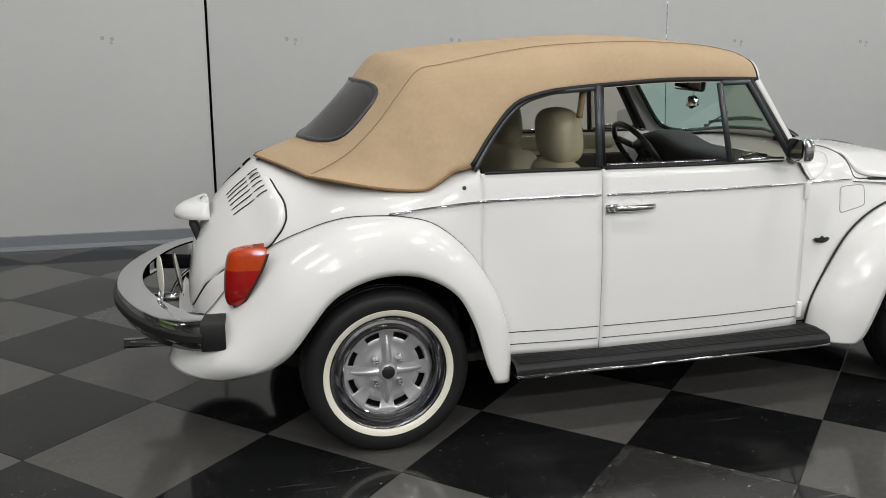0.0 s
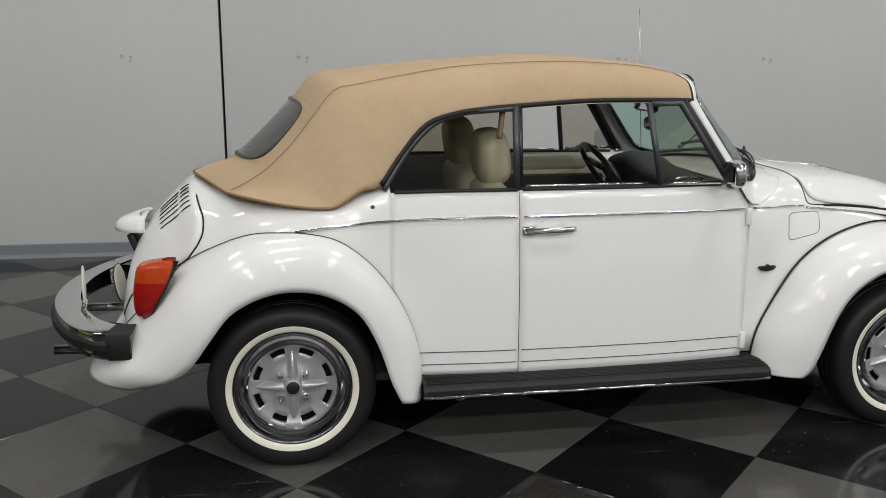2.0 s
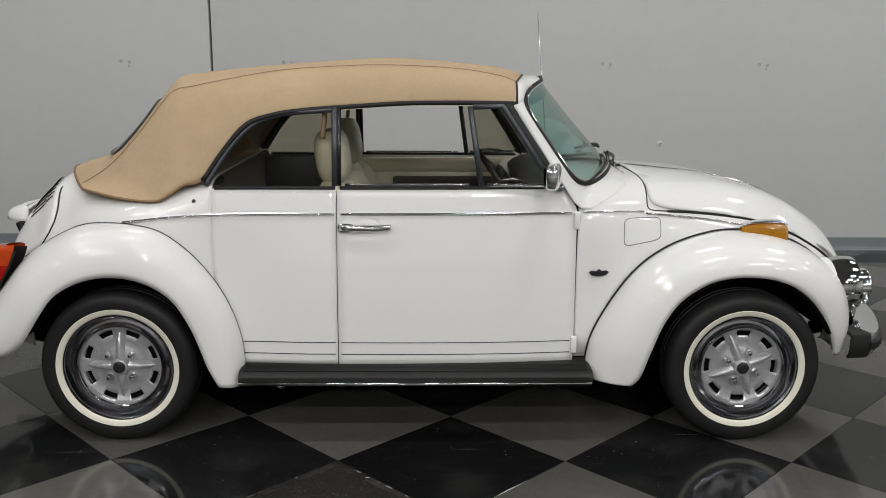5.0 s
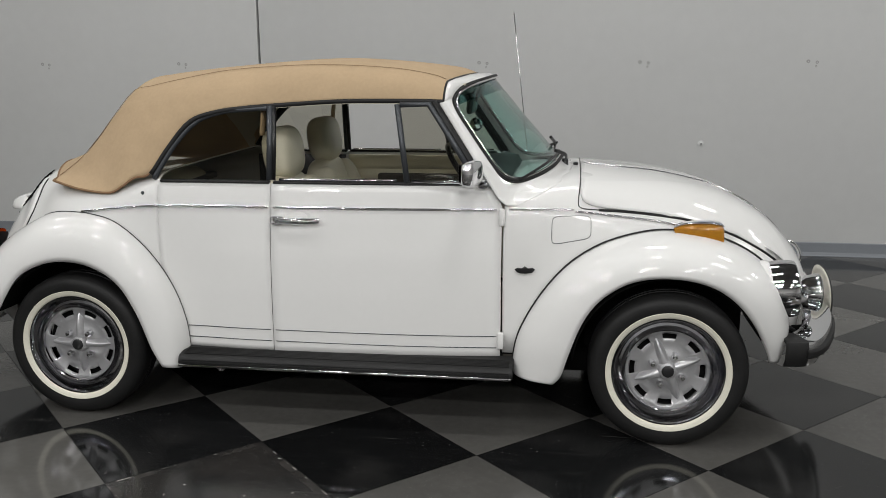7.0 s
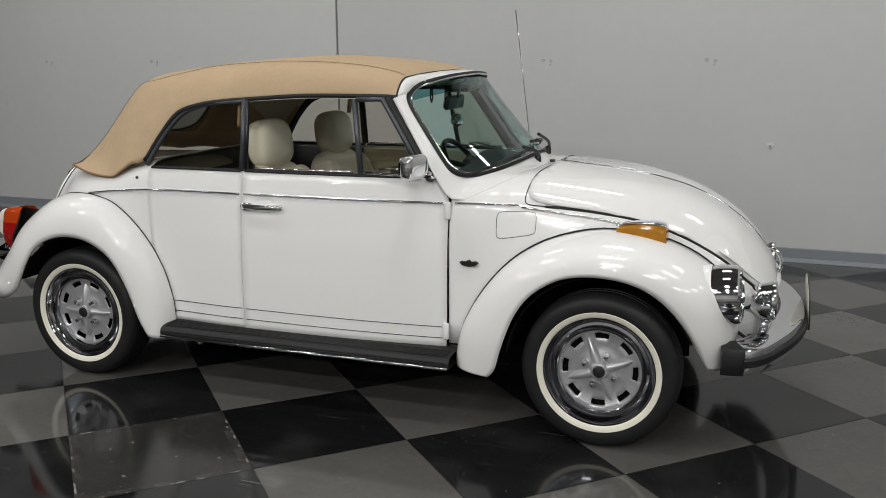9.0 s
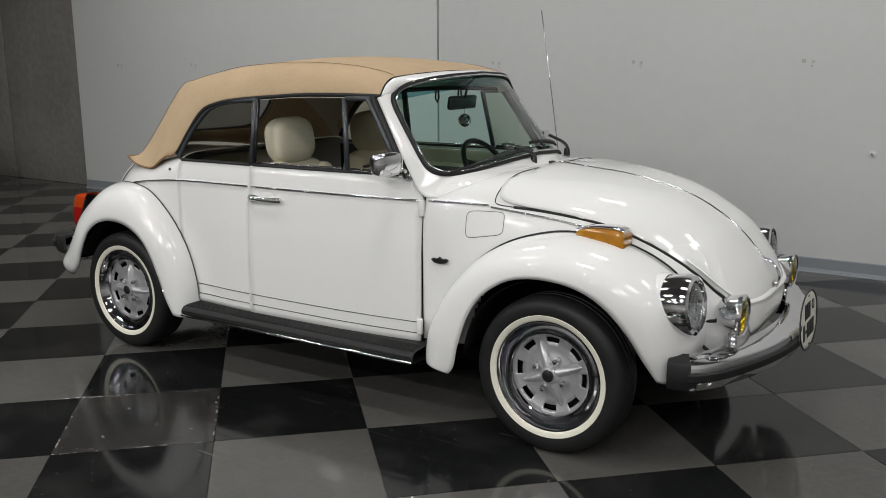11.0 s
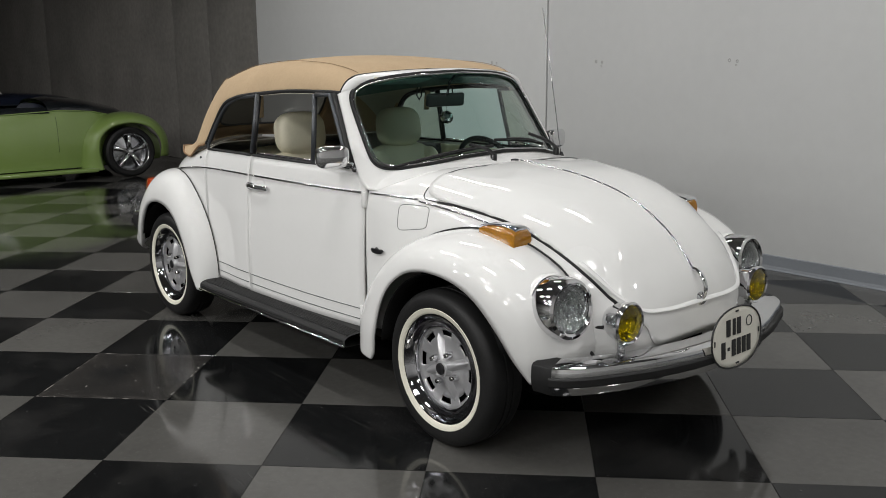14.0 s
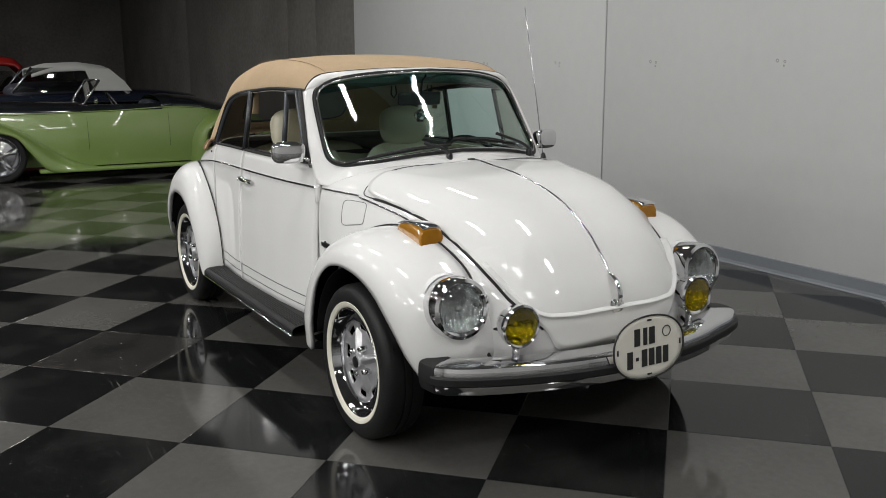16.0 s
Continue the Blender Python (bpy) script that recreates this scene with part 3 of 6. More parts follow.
# ---------- canvas top ----------
KC = [(0.396, 1.416), (0.33, 1.4395), (0.2, 1.458), (0, 1.476), (-0.2, 1.484), (-0.42, 1.473), (-0.65, 1.455), (-0.85, 1.4362),
      (-1.02, 1.4157), (-1.11, 1.393), (-1.2, 1.288), (-1.32, 1.163), (-1.44, 1.06), (-1.53, 1.03), (-1.6, 1.002)]
KM = [(0.3255, 1.393), (0.2693, 1.4137), (0.134, 1.4375), (-0.0391, 1.4504), (-0.2213, 1.4545), (-0.4144, 1.4465), (-0.6086, 1.431), (-0.8134, 1.396),
      (-0.9457, 1.369), (-1.0315, 1.348), (-1.1092, 1.2615), (-1.195, 1.1548), (-1.2864, 1.0638), (-1.368, 1.0077), (-1.4447, 0.9676)]
KMY = [0.465, 0.475, 0.485, 0.49, 0.49, 0.482, 0.468, 0.452, 0.44, 0.435, 0.45, 0.46, 0.455, 0.435, 0.4]
KE = [(0.3211, 1.3144), (0.2757, 1.3184), (0.104, 1.3204), (-0.098, 1.3184), (-0.3, 1.3063), (-0.4818, 1.2921), (-0.6131, 1.2729), (-0.7191, 1.2326),
      (-0.815, 1.122), (-0.888, 1.022), (-0.952, 1.004), (-1.008, 0.968), (-1.07, 0.941), (-1.22, 0.949), (-1.38, 0.973)]
KEY = [0.572, 0.575, 0.58, 0.585, 0.592, 0.598, 0.604, 0.614, 0.628, 0.643, 0.651, 0.656, 0.65, 0.615, 0.54]


def top(u, v):
    """The canvas: u from the header to the rear hem, v from -1 to 1 across."""
    (cx, cz), (mx, mz), (ex, ez) = even(KC, u), even(KM, u), even(KE, u)
    my, ey = even(KMY, u)[0], even(KEY, u)[0]
    a = abs(v)
    if a < 0.6:
        k = a / 0.6
        p = np.array([cx + (mx - cx) * k ** 1.35, my * k, cz + (mz - cz) * k ** 2.2])
    else:
        k = (a - 0.6) / 0.4
        b = 4 * k * (1 - k)
        p = np.array([mx + (ex - mx) * k, my + (ey - my) * k, mz + (ez - mz) * k])
        d = np.array([0, ez - mz, -(ey - my)])
        d = -d / max(np.linalg.norm(d), 1e-6)
        bul = float(np.interp(u, [0, 0.4, 0.52, 0.66, 0.8, 1], [0.020, 0.022, 0.034, 0.032, 0.010, 0]))
        p = p + np.array([0, abs(d[1]), abs(d[2])]) * b * bul
    return p


def canvas(u, v):
    p = top(u, abs(v))
    return np.array([p[0], p[1] if v >= 0 else -p[1], p[2]])


WU0, WU1, WV = 0.706, 0.848, 0.47
top_thing = part("canvas_top", sheet("canvas_top", canvas, 90, 80, 0, 1, -1, 1,
                 keep=lambda u, v: not (WU0 < u < WU1 and abs(v) < WV)), CANVAS, car, "tan canvas folding top, closed", 0.006, 1.0)

# ---------- windscreen ----------
def screen(u, v, out=0.0):
    """u from -1 to 1 across, v from the bottom to the top."""
    lo = np.array([0.7813 - 0.2195 * abs(u) ** 2.23, 0.5979 * u, 1.0435 - 0.0992 * u * u])
    hi = np.array([0.4629 - 0.1867 * abs(u) ** 2.23, 0.5643 * u, 1.4139 - 0.0515 * u * u])
    p = lo + (hi - lo) * v
    p[0] -= 0.0113 * 4 * v * (1 - v) * (1 - u * u)
    return p + np.array([out * 0.75, out * 0.35 * u ** 3, out * 0.60])


def pillar_edge(z):
    """Rear edge of the screen pillar on the right-hand side: x and half width."""
    return 0.302 + (1.315 - z) * 0.655, float(np.interp(z, [0.90, 0.95, 1.0, 1.06, 1.315], [0.630, 0.628, 0.626, 0.620, 0.574]))


def rounded(n, k=4.5):
    """Points of a rounded rectangle in -1..1."""
    out = []
    for i in range(n):
        w = 2 * math.pi * i / n
        c, s = math.cos(w), math.sin(w)
        out.append((math.copysign(abs(c) ** (2 / k), c), math.copysign(abs(s) ** (2 / k), s)))
    return out


def ring_sheet(name, f, inner, outer, steps=4):
    """A band between two closed outlines, laid on the surface f."""
    n = len(inner)
    verts = [f(*(np.array(inner[i]) * (1 - k / steps) + np.array(outer[i]) * (k / steps))) for i in range(n) for k in range(steps + 1)]
    faces = [(i * (steps + 1) + k, i * (steps + 1) + k + 1, ((i + 1) % n) * (steps + 1) + k + 1, ((i + 1) % n) * (steps + 1) + k) for i in range(n) for k in range(steps)]
    return mesh_from(name, verts, faces)


def disc_sheet(name, f, outer, steps=8):
    n = len(outer)
    verts = [f(0.0, 0.0)] + [f(*(np.array(outer[i]) * ((k + 1) / steps))) for i in range(n) for k in range(steps)]
    faces = []
    for i in range(n):
        j = (i + 1) % n
        faces.append((0, 1 + i * steps, 1 + j * steps))
        faces += [(1 + i * steps + k, 1 + i * steps + k + 1, 1 + j * steps + k + 1, 1 + j * steps + k) for k in range(steps - 1)]
    return mesh_from(name, verts, faces)


RR = rounded(120, 6.6)
GA, GC, GB = 0.955, 0.480, 0.478
scr = lambda a, b: screen(a, GC + b)
ws = part("windscreen", disc_sheet("windscreen", scr, [(a * GA, b * GB) for a, b in RR]), GLASS_TINT, car, "green-tinted curved windscreen glass")
ws.visible_shadow = False


def cowl(x, y):
    """Point of the cowl's top, a little proud."""
    d = (GRID_N[..., 0] - x) ** 2 + (abs(GRID_N[..., 1]) - y) ** 2
    return (x, y, GRID_N[np.unravel_index(np.argmin(d), d.shape)][2] + 0.0015)


def surround(w):
    """Outer edge of the painted surround: w from 90 (top middle) to -90 degrees (bottom middle)."""
    side_z = lambda z: (pillar_edge(z)[0], pillar_edge(z)[1], z)
    edge = lambda v: tuple(canvas(0.0, v) + np.array([0.0, 0, -0.004]))
    keys = [(90, edge(0.0)), (78, edge(0.25)), (66, edge(0.5)), (58, edge(0.66)), (50, edge(0.82)), (44, edge(0.92)), (38, edge(1.0)), (30, side_z(1.305)), (12, side_z(1.265)),
            (3, side_z(1.21)), (-3, side_z(1.14)), (-12, side_z(1.085)), (-28, side_z(1.035)), (-36, side_z(0.995)), (-40, side_z(0.960)), (-44, side_z(0.915)), (-48, cowl(0.62, 0.600)), (-52, cowl(0.68, 0.575)),
            (-58, cowl(0.735, 0.530)), (-67, cowl(0.79, 0.44)), (-78, cowl(0.825, 0.23)), (-90, cowl(0.835, 0.01))][::-1]
    return np.array([np.interp(w, [k[0] for k in keys], [k[1][i] for k in keys]) for i in range(3)])


verts, faces = [], []
STEPS = 10
for i, (a, b) in enumerate(RR):
    w = 360 * i / len(RR)
    w = w - 360 if w > 270 else w
    left = not (-90 <= w <= 90)
    q = surround(180 - w if left else w)
    q[1] = q[1] if not left else -q[1]
    p0 = screen(a * GA, GC + b * GB)
    n = np.array([0.72, 0.55 * a, 0.50 + 0.2 * max(b, 0)])
    for k in range(STEPS + 1):
        t = k / STEPS
        verts.append(p0 + (q - p0) * t + n * ((0.014 if b > -0.55 else 0.014 - 0.014 * min(1.0, (-b - 0.55) / 0.35)) * (4 * t * (1 - t)) ** 0.6 + 0.004 * (1 - t)))
for i in range(len(RR)):
    j = (i + 1) % len(RR)
    faces += [(i * (STEPS + 1) + k, i * (STEPS + 1) + k + 1, j * (STEPS + 1) + k + 1, j * (STEPS + 1) + k) for k in range(STEPS)]
frame_ob = part("windscreen_frame", mesh_from("windscreen_frame", verts, faces), PAINT, car, "white painted windscreen frame", 0.003, 0.0)
GLASS_BAND = glass_material("blue_green_shade_band", (0.36, 0.66, 0.72), 0.8)
band = part("shade_band", sheet("shade_band", lambda a, b: screen(-0.90 + 1.80 * a, 0.82 + 0.12 * b * (1 - 0.35 * abs(2 * a - 1) ** 4), -0.003), 30, 4), GLASS_BAND, frame_ob)
band.visible_shadow = False
part("seal", tube("seal", [screen(a * (GA - 0.004), GC + b * (GB - 0.006), 0.010) for a, b in RR], 0.0070, 8, True), RUBBER, frame_ob)
part("chrome_trim", tube("chrome_trim", [screen(a * (GA - 0.018), GC + b * (GB - 0.020), 0.013) for a, b in RR], 0.0045, 6, True), CHROME, frame_ob)
part("outer_seal", tube("outer_seal", [screen(a * (GA + 0.010), GC + b * (GB + 0.008), 0.012) for a, b in RR], 0.0036, 6, True), RUBBER, frame_ob)


def ground_line(rows, side=-1, out=0.003, n=40):
    f = spline(rows)
    return [on_body(*f(i / n), side, out) for i in range(n + 1)]


# ---------- bonnet ----------
def bonnet_at(a, b, out=0.011):
    s = 0.5 * (2.6 + 12.85) / 13 + b * 0.5 * (12.85 - 2.6) / 13
    w = float(np.interp(s * 13, [2.6, 3.3, 4, 4.7, 5.4, 6.1, 6.7, 8, 9, 10, 11.2, 12.85], [52.9, 51.5, 49.7, 48.3, 47, 45.6, 44.8, 45.2, 46.3, 46, 43, 37]))
    return nose(s, a * w, out)


OUT = [(a, b) if b <= 0 else (math.copysign(abs(a) ** 1.0, a) * (1 - 0.10 * b ** 6), b) for a, b in rounded(160, 9)]
bonnet = part("bonnet", disc_sheet("bonnet", bonnet_at, OUT, 24), PAINT, car, "white bonnet with a chrome centre strip", 0.010, 1.0)
for nm, rows, r in (("bonnet_seam", [(-0.96, 0.80), (-1, 0.6), (-1, 0.2), (-1, -0.4), (-1, -0.84)], 0.0055), ("bonnet_seam", [(0.96, 0.80), (1, 0.6), (1, 0.2), (1, -0.4), (1, -0.84)], 0.0055),
                    ("rear_seam", [(-1, -0.84), (-0.985, -0.95), (-0.93, -0.99), (-0.7, -1), (0, -1), (0.7, -1), (0.93, -0.99), (0.985, -0.95), (1, -0.84)], 0.0022)):
    part(nm, tube(nm, [bonnet_at(a * 1.012, b * 1.008, 0.0008) for a, b in [spline(rows)(i / 80) for i in range(81)]], r, 6), RUBBER, bonnet)
part("centre_strip", tube("centre_strip", [bonnet_at(0, -0.97 + 1.54 * i / 40, 0.0125) for i in range(41)], 0.0, 8, False, (0.0042, 0.003)), CHROME_DULL, bonnet)
part("strip_gasket", tube("strip_gasket", [bonnet_at(0, -0.97 + 1.54 * i / 40, 0.0125) for i in range(41)], 0.0, 8, False, (0.0055, 0.0012)), CHROME_DULL, bonnet)
hh = [bonnet_at(0, v, o) for v, o in ((0.56, 0.010), (0.59, 0.026), (0.66, 0.038), (0.73, 0.036), (0.785, 0.022), (0.81, 0.010))]
hs = spline(hh)
handle = part("bonnet_handle", tube("bonnet_handle", [hs(i / 20) for i in range(21)], 0, 10, False, (0.011, 0.008)), CHROME, bonnet, "chrome bonnet handle")
part("handle_base", disc_sheet("handle_base", lambda a, b: bonnet_at(a * 0.06, 0.80 + b * 0.045, 0.016 - 0.004 * (a * a + b * b)), rounded(24, 2.5), 4), CHROME, bonnet)
# raised rim along the bonnet's lower edge: level at the front, then up along both sides
def level(a, z):
    lo, hi = 0.2, 0.98
    for _ in range(24):
        mid = 0.5 * (lo + hi)
        lo, hi = (mid, hi) if bonnet_at(a, mid)[2] > z else (lo, mid)
    return lo


rim = [(0.945, 0.20), (0.94, 0.38), (0.915, level(0.915, 0.605)), (0.86, level(0.86, 0.578)), (0.76, level(0.76, 0.568)), (0.45, level(0.45, 0.566)), (0.0, level(0.0, 0.568))]
rim_line = spline([(-a, b) for a, b in rim] + rim[:-1][::-1])
part("lower_crease", tube("lower_crease", [bonnet_at(*rim_line(i / 70), 0.0098) for i in range(71)], 0, 10, False, (0.018, 0.0030)), PAINT, bonnet)
washer = part("washer_jet", box("washer_jet", 0.022, 0.03, 0.012, 0.003), BLACK_GLOSS, car, "")
washer.matrix_basis = pose(0.848, 0.0, 1.012)

# ---------- engine lid ----------
def lid_at(a, b, out=0.006):
    t0 = 3.97 - 0.5 * min(1.0, a * a)
    s = (0.5 * (t0 + 9.9) + b * 0.5 * (9.9 - t0)) / 11
    w = float(np.interp(s * 11, [3.45, 3.75, 4, 4.5, 5, 6, 7.5, 8.7, 10], [38, 46.5, 48.3, 49.7, 50, 49, 46, 41, 34]))
    return tail(s, a * w, out)


lid = part("engine_lid", disc_sheet("engine_lid", lid_at, OUT, 18), PAINT, car, "white engine lid with rows of black louvres", 0.010)
part("lid_seam", tube("lid_seam", [lid_at(a * 1.012, b * 1.01, 0.0005) for a, b in OUT], 0.0036, 6, True), RUBBER, lid)
for row, (b0, b1) in enumerate(((-0.92, -0.76), (-0.70, -0.36))):
    for side in (-1, 1):
        for k in range(6):
            a = side * (0.27 + 0.066 * k)
            part("louvre", tube("louvre", [lid_at(a, b0 + (b1 - b0) * i / 6, 0.0068) for i in range(7)], 0, 8, False, (0.0055, 0.002)), UNDER, lid)
hood_l = []
for i in range(13):
    w = math.pi * i / 12
    hood_l.append([(-1.79 - 0.125 * math.sin(w) * (1 - 0.75 * (k / 6) ** 2.5), -0.125 * math.cos(w) * (1 - 0.15 * (k / 6)), 0.768 + 0.058 * (k / 6) ** 0.7) for k in range(7)])
part("plate_lamp", sheet("plate_lamp", lambda u, v: hood_l[round(u * 12)][round(v * 6)], 12, 6), PAINT, lid, "white housing of the plate lamp", 0.012)
part("plate_lamp_cap", sheet("plate_lamp_cap", lambda u, v: (lambda p: (-1.79 + (p[0] + 1.79) * v, p[1] * v, p[2] + 0.012 * (1 - v * v)))(hood_l[round(u * 12)][6]), 12, 6), PAINT, lid, "", 0.008)
part("plate_bracket", box("plate_bracket", 0.03, 0.16, 0.14, 0.006), BLACK_GLOSS, lid).matrix_basis = pose(-1.835, 0, 0.69, 0, -20, 0)

# ---------- door furniture, trim and small fittings ----------
doors = [o for o in car.children if o.name.startswith("door")]
quarters = [o for o in car.children if o.name.startswith("quarter_panel")]
for side, door, quarter in ((-1, doors[0], quarters[0]), (1, doors[1], quarters[1])):
    fl = lambda x, z, o: Vector((x, side * (flank(x, z) + o), z))
    # recess and handle
    part("handle_recess", disc_sheet("handle_recess", lambda a, b: fl(-0.256 + 0.054 * a, 0.857 + 0.031 * b, 0.0045 - 0.006 * (1 - min(1.0, a * a + b * b))), rounded(32, 2.4), 5), PAINT, door)
    grip = part("door_handle", tube("door_handle", [fl(-0.358 + 0.195 * i / 12, 0.846 + 0.001 * i / 12, 0.018 + 0.012 * math.sin(math.pi * i / 12)) for i in range(13)], 0, 10, False, (0.0075, 0.012)), CHROME, door, "chrome door handle")
    part("handle_plate", disc_sheet("handle_plate", lambda a, b: fl(-0.340 + 0.028 * a, 0.845 + 0.017 * b, 0.022 - 0.006 * (a * a + b * b)), rounded(28, 5), 4), CHROME_DULL, door, "", 0.02)
    part("lock", turned("lock", [(0.0, 0.006), (0.007, 0.006), (0.009, 0.0)], 20), CHROME, door).matrix_basis = Matrix.Translation(fl(-0.333, 0.845, 0.026)) @ pose(0, 0, 0, 0, 0, 0 if side > 0 else 180)
    # mouldings and pinstripes
    part("belt_moulding", tube("belt_moulding", [fl(-0.358 + 0.90 * i / 20, 0.896, 0.006) for i in range(21)], 0, 8, False, (0.003, 0.005)), CHROME, door)
    part("belt_moulding", tube("belt_moulding", ground_line([(-1.194, 0.861), (-1.036, 0.880), (-0.867, 0.893), (-0.6, 0.896), (-0.380, 0.896)], side, 0.006), 0, 8, False, (0.003, 0.005)), CHROME, quarter)
    part("belt_moulding", tube("belt_moulding", ground_line([(0.588, 0.896), (0.70, 0.896), (0.84, 0.890)], side, 0.004, 14), 0, 8, False, (0.003, 0.0045)), CHROME, body)
    part("belt_moulding", tube("belt_moulding", ground_line([(0.85, 0.884), (1.0, 0.867), (1.15, 0.849), (1.25, 0.832)], side, 0.005, 20), 0, 8, False, (0.003, 0.004)), CHROME_DULL, body)
    for z in (0.389, 0.341):
        part("pinstripe", tube("pinstripe", [fl(-0.361 + 0.906 * i / 16, z - 0.006 * i / 16, 0.0025) for i in range(17)], 0, 4, False, (0.0012, 0.0022)), FRAME_GREY, door)
        part("pinstripe", tube("pinstripe", [fl(-0.748 + 0.366 * i / 8, z, 0.0008) for i in range(9)], 0, 4, False, (0.0012, 0.0022)), FRAME_GREY, quarter)
    for z in (0.866, 0.366):
        part("hinge", box("hinge", 0.024, 0.020, 0.070, 0.005), PAINT, door).matrix_basis = Matrix.Translation(fl(0.562, z, 0.004))
    part("window_ledge", tube("window_ledge", [fl(-0.36 + 0.80 * i / 12, 0.994, -0.004) for i in range(13)], 0, 8, False, (0.014, 0.007)), RUBBER, door)
    part("sill_strip", tube("sill_strip", [fl(-0.34 + 0.48 * i / 12, 1.004, -0.014) for i in range(13)], 0, 8, False, (0.006, 0.006)), CHROME_DULL, door)
    part("window_ledge", tube("window_ledge", [fl(-0.838 + 0.46 * i / 12, 0.994, -0.004) for i in range(13)], 0, 8, False, (0.014, 0.007)), RUBBER, quarter)
    part("press_stud", turned("press_stud", [(0.0, 0.006), (0.005, 0.005), (0.008, 0.0)], 16), FRAME_GREY, quarter).matrix_basis = Matrix.Translation(on_body(-0.917, 0.944, side, 0.001)) @ pose(0, 0, 0, 0, 0, 0 if side > 0 else 180)
    # running board
    prof = [(0.64, 0.300), (0.70, 0.3005), (0.75, 0.298), (0.774, 0.293), (0.786, 0.284), (0.790, 0.272), (0.789, 0.258), (0.780, 0.250), (0.64, 0.246)]
    rb = part("running_board", sheet("running_board", lambda u, v: (-0.75 + 1.37 * u, side * prof[round(v * 8)][0], prof[round(v * 8)][1]), 12, 8, flip=side < 0), RUBBER, car, "black ribbed running board with a chrome edge")
    for k in range(6):
        part("rib", tube("rib", [(-0.735, side * (0.703 + 0.012 * k), 0.3005 - 0.0007 * k), (0.605, side * (0.703 + 0.012 * k), 0.3005 - 0.0007 * k)], 0.0032, 6), RUBBER, rb)
    for z in (0.276, 0.268):
        part("rib", tube("rib", [(-0.735, side * 0.790, z), (0.605, side * 0.790, z)], 0.0022, 6), RUBBER, rb)
    part("edge_trim", tube("edge_trim", [(-0.748, side * 0.792, 0.254), (0.614, side * 0.792, 0.254)], 0, 8, False, (0.006, 0.0065)), CHROME, rb)
    # sills below the doors
    part("underside_rail", box("underside_rail", 1.3, 0.05, 0.09, 0.01), UNDER, car).matrix_basis = pose(-0.08, side * 0.62, 0.235)

# things seen on the kerb side only
flap_rows = rounded(48, 6)
part("fuel_flap", disc_sheet("fuel_flap", lambda a, b: on_body(0.834 + 0.074 * a, 0.817 + 0.006 * a + (0.047 - 0.006 * a) * b, -1, 0.0012), flap_rows, 6), PAINT, body, "white fuel filler flap")
part("fuel_flap_gap", tube("fuel_flap_gap", [on_body(0.834 + 0.077 * a, 0.817 + 0.006 * a + (0.050 - 0.006 * a) * b, -1, 0.0002) for a, b in flap_rows], 0.0012, 6, True), FRAME_GREY, body)
badge_rows = [(-0.040, 0.004), (-0.030, 0.011), (-0.012, 0.009), (0.0, 0.018), (0.012, 0.009), (0.030, 0.011), (0.040, 0.004), (0.028, -0.008), (0.0, -0.012), (-0.028, -0.008)]
part("crest", disc_sheet("crest", lambda a, b: on_body(0.655 + a, 0.656 + b, -1, 0.007), badge_rows, 3), BLACK_GLOSS, body, "small black wing badge", 0.006)
knob = part("jacking_knob", turned("jacking_knob", [(0.0, 0.02), (0.012, 0.018), (0.018, 0.008), (0.018, 0.0), (0.010, -0.005), (0.010, -0.08), (0, -0.08)], 24), CHROME, car)
knob.matrix_basis = pose(-0.60, -0.705, 0.222, 0, 0, 180)

# ---------- side windows ----------
def win(x, z, side, out=0.0):
    return Vector((x + (x + 0.3) * 0.0105, side * (0.634 - 0.160 * (z - 1.0) + out), z - (1.48 - z) * 0.0105))


QUARTER_WIN = [(-0.868, 1.006), (-0.825, 1.075), (-0.767, 1.157), (-0.681, 1.238), (-0.577, 1.274), (-0.48, 1.284), (-0.388, 1.290), (-0.388, 1.006)]
VENT_WIN = [(0.192, 1.006), (0.148, 1.302), (0.258, 1.304), (0.358, 1.16), (0.456, 1.006)]


def pane(name, rows, side, mat, parent):
    me = mesh_from(name, [win(x, z, side) for x, z in rows], [tuple(range(len(rows)))], False)
    ob = part(name, me, mat, parent)
    ob.visible_shadow = False
    return ob


def bar(name, rows, side, wide, deep, mat, parent, out=0.0, smooth=False):
    f = spline(rows)
    pts = [win(*f(i / 30), side, out) for i in range(31)] if smooth else [win(x, z, side, out) for x, z in rows]
    return part(name, tube(name, pts, 0, 8, False, (wide, deep)), mat, parent)


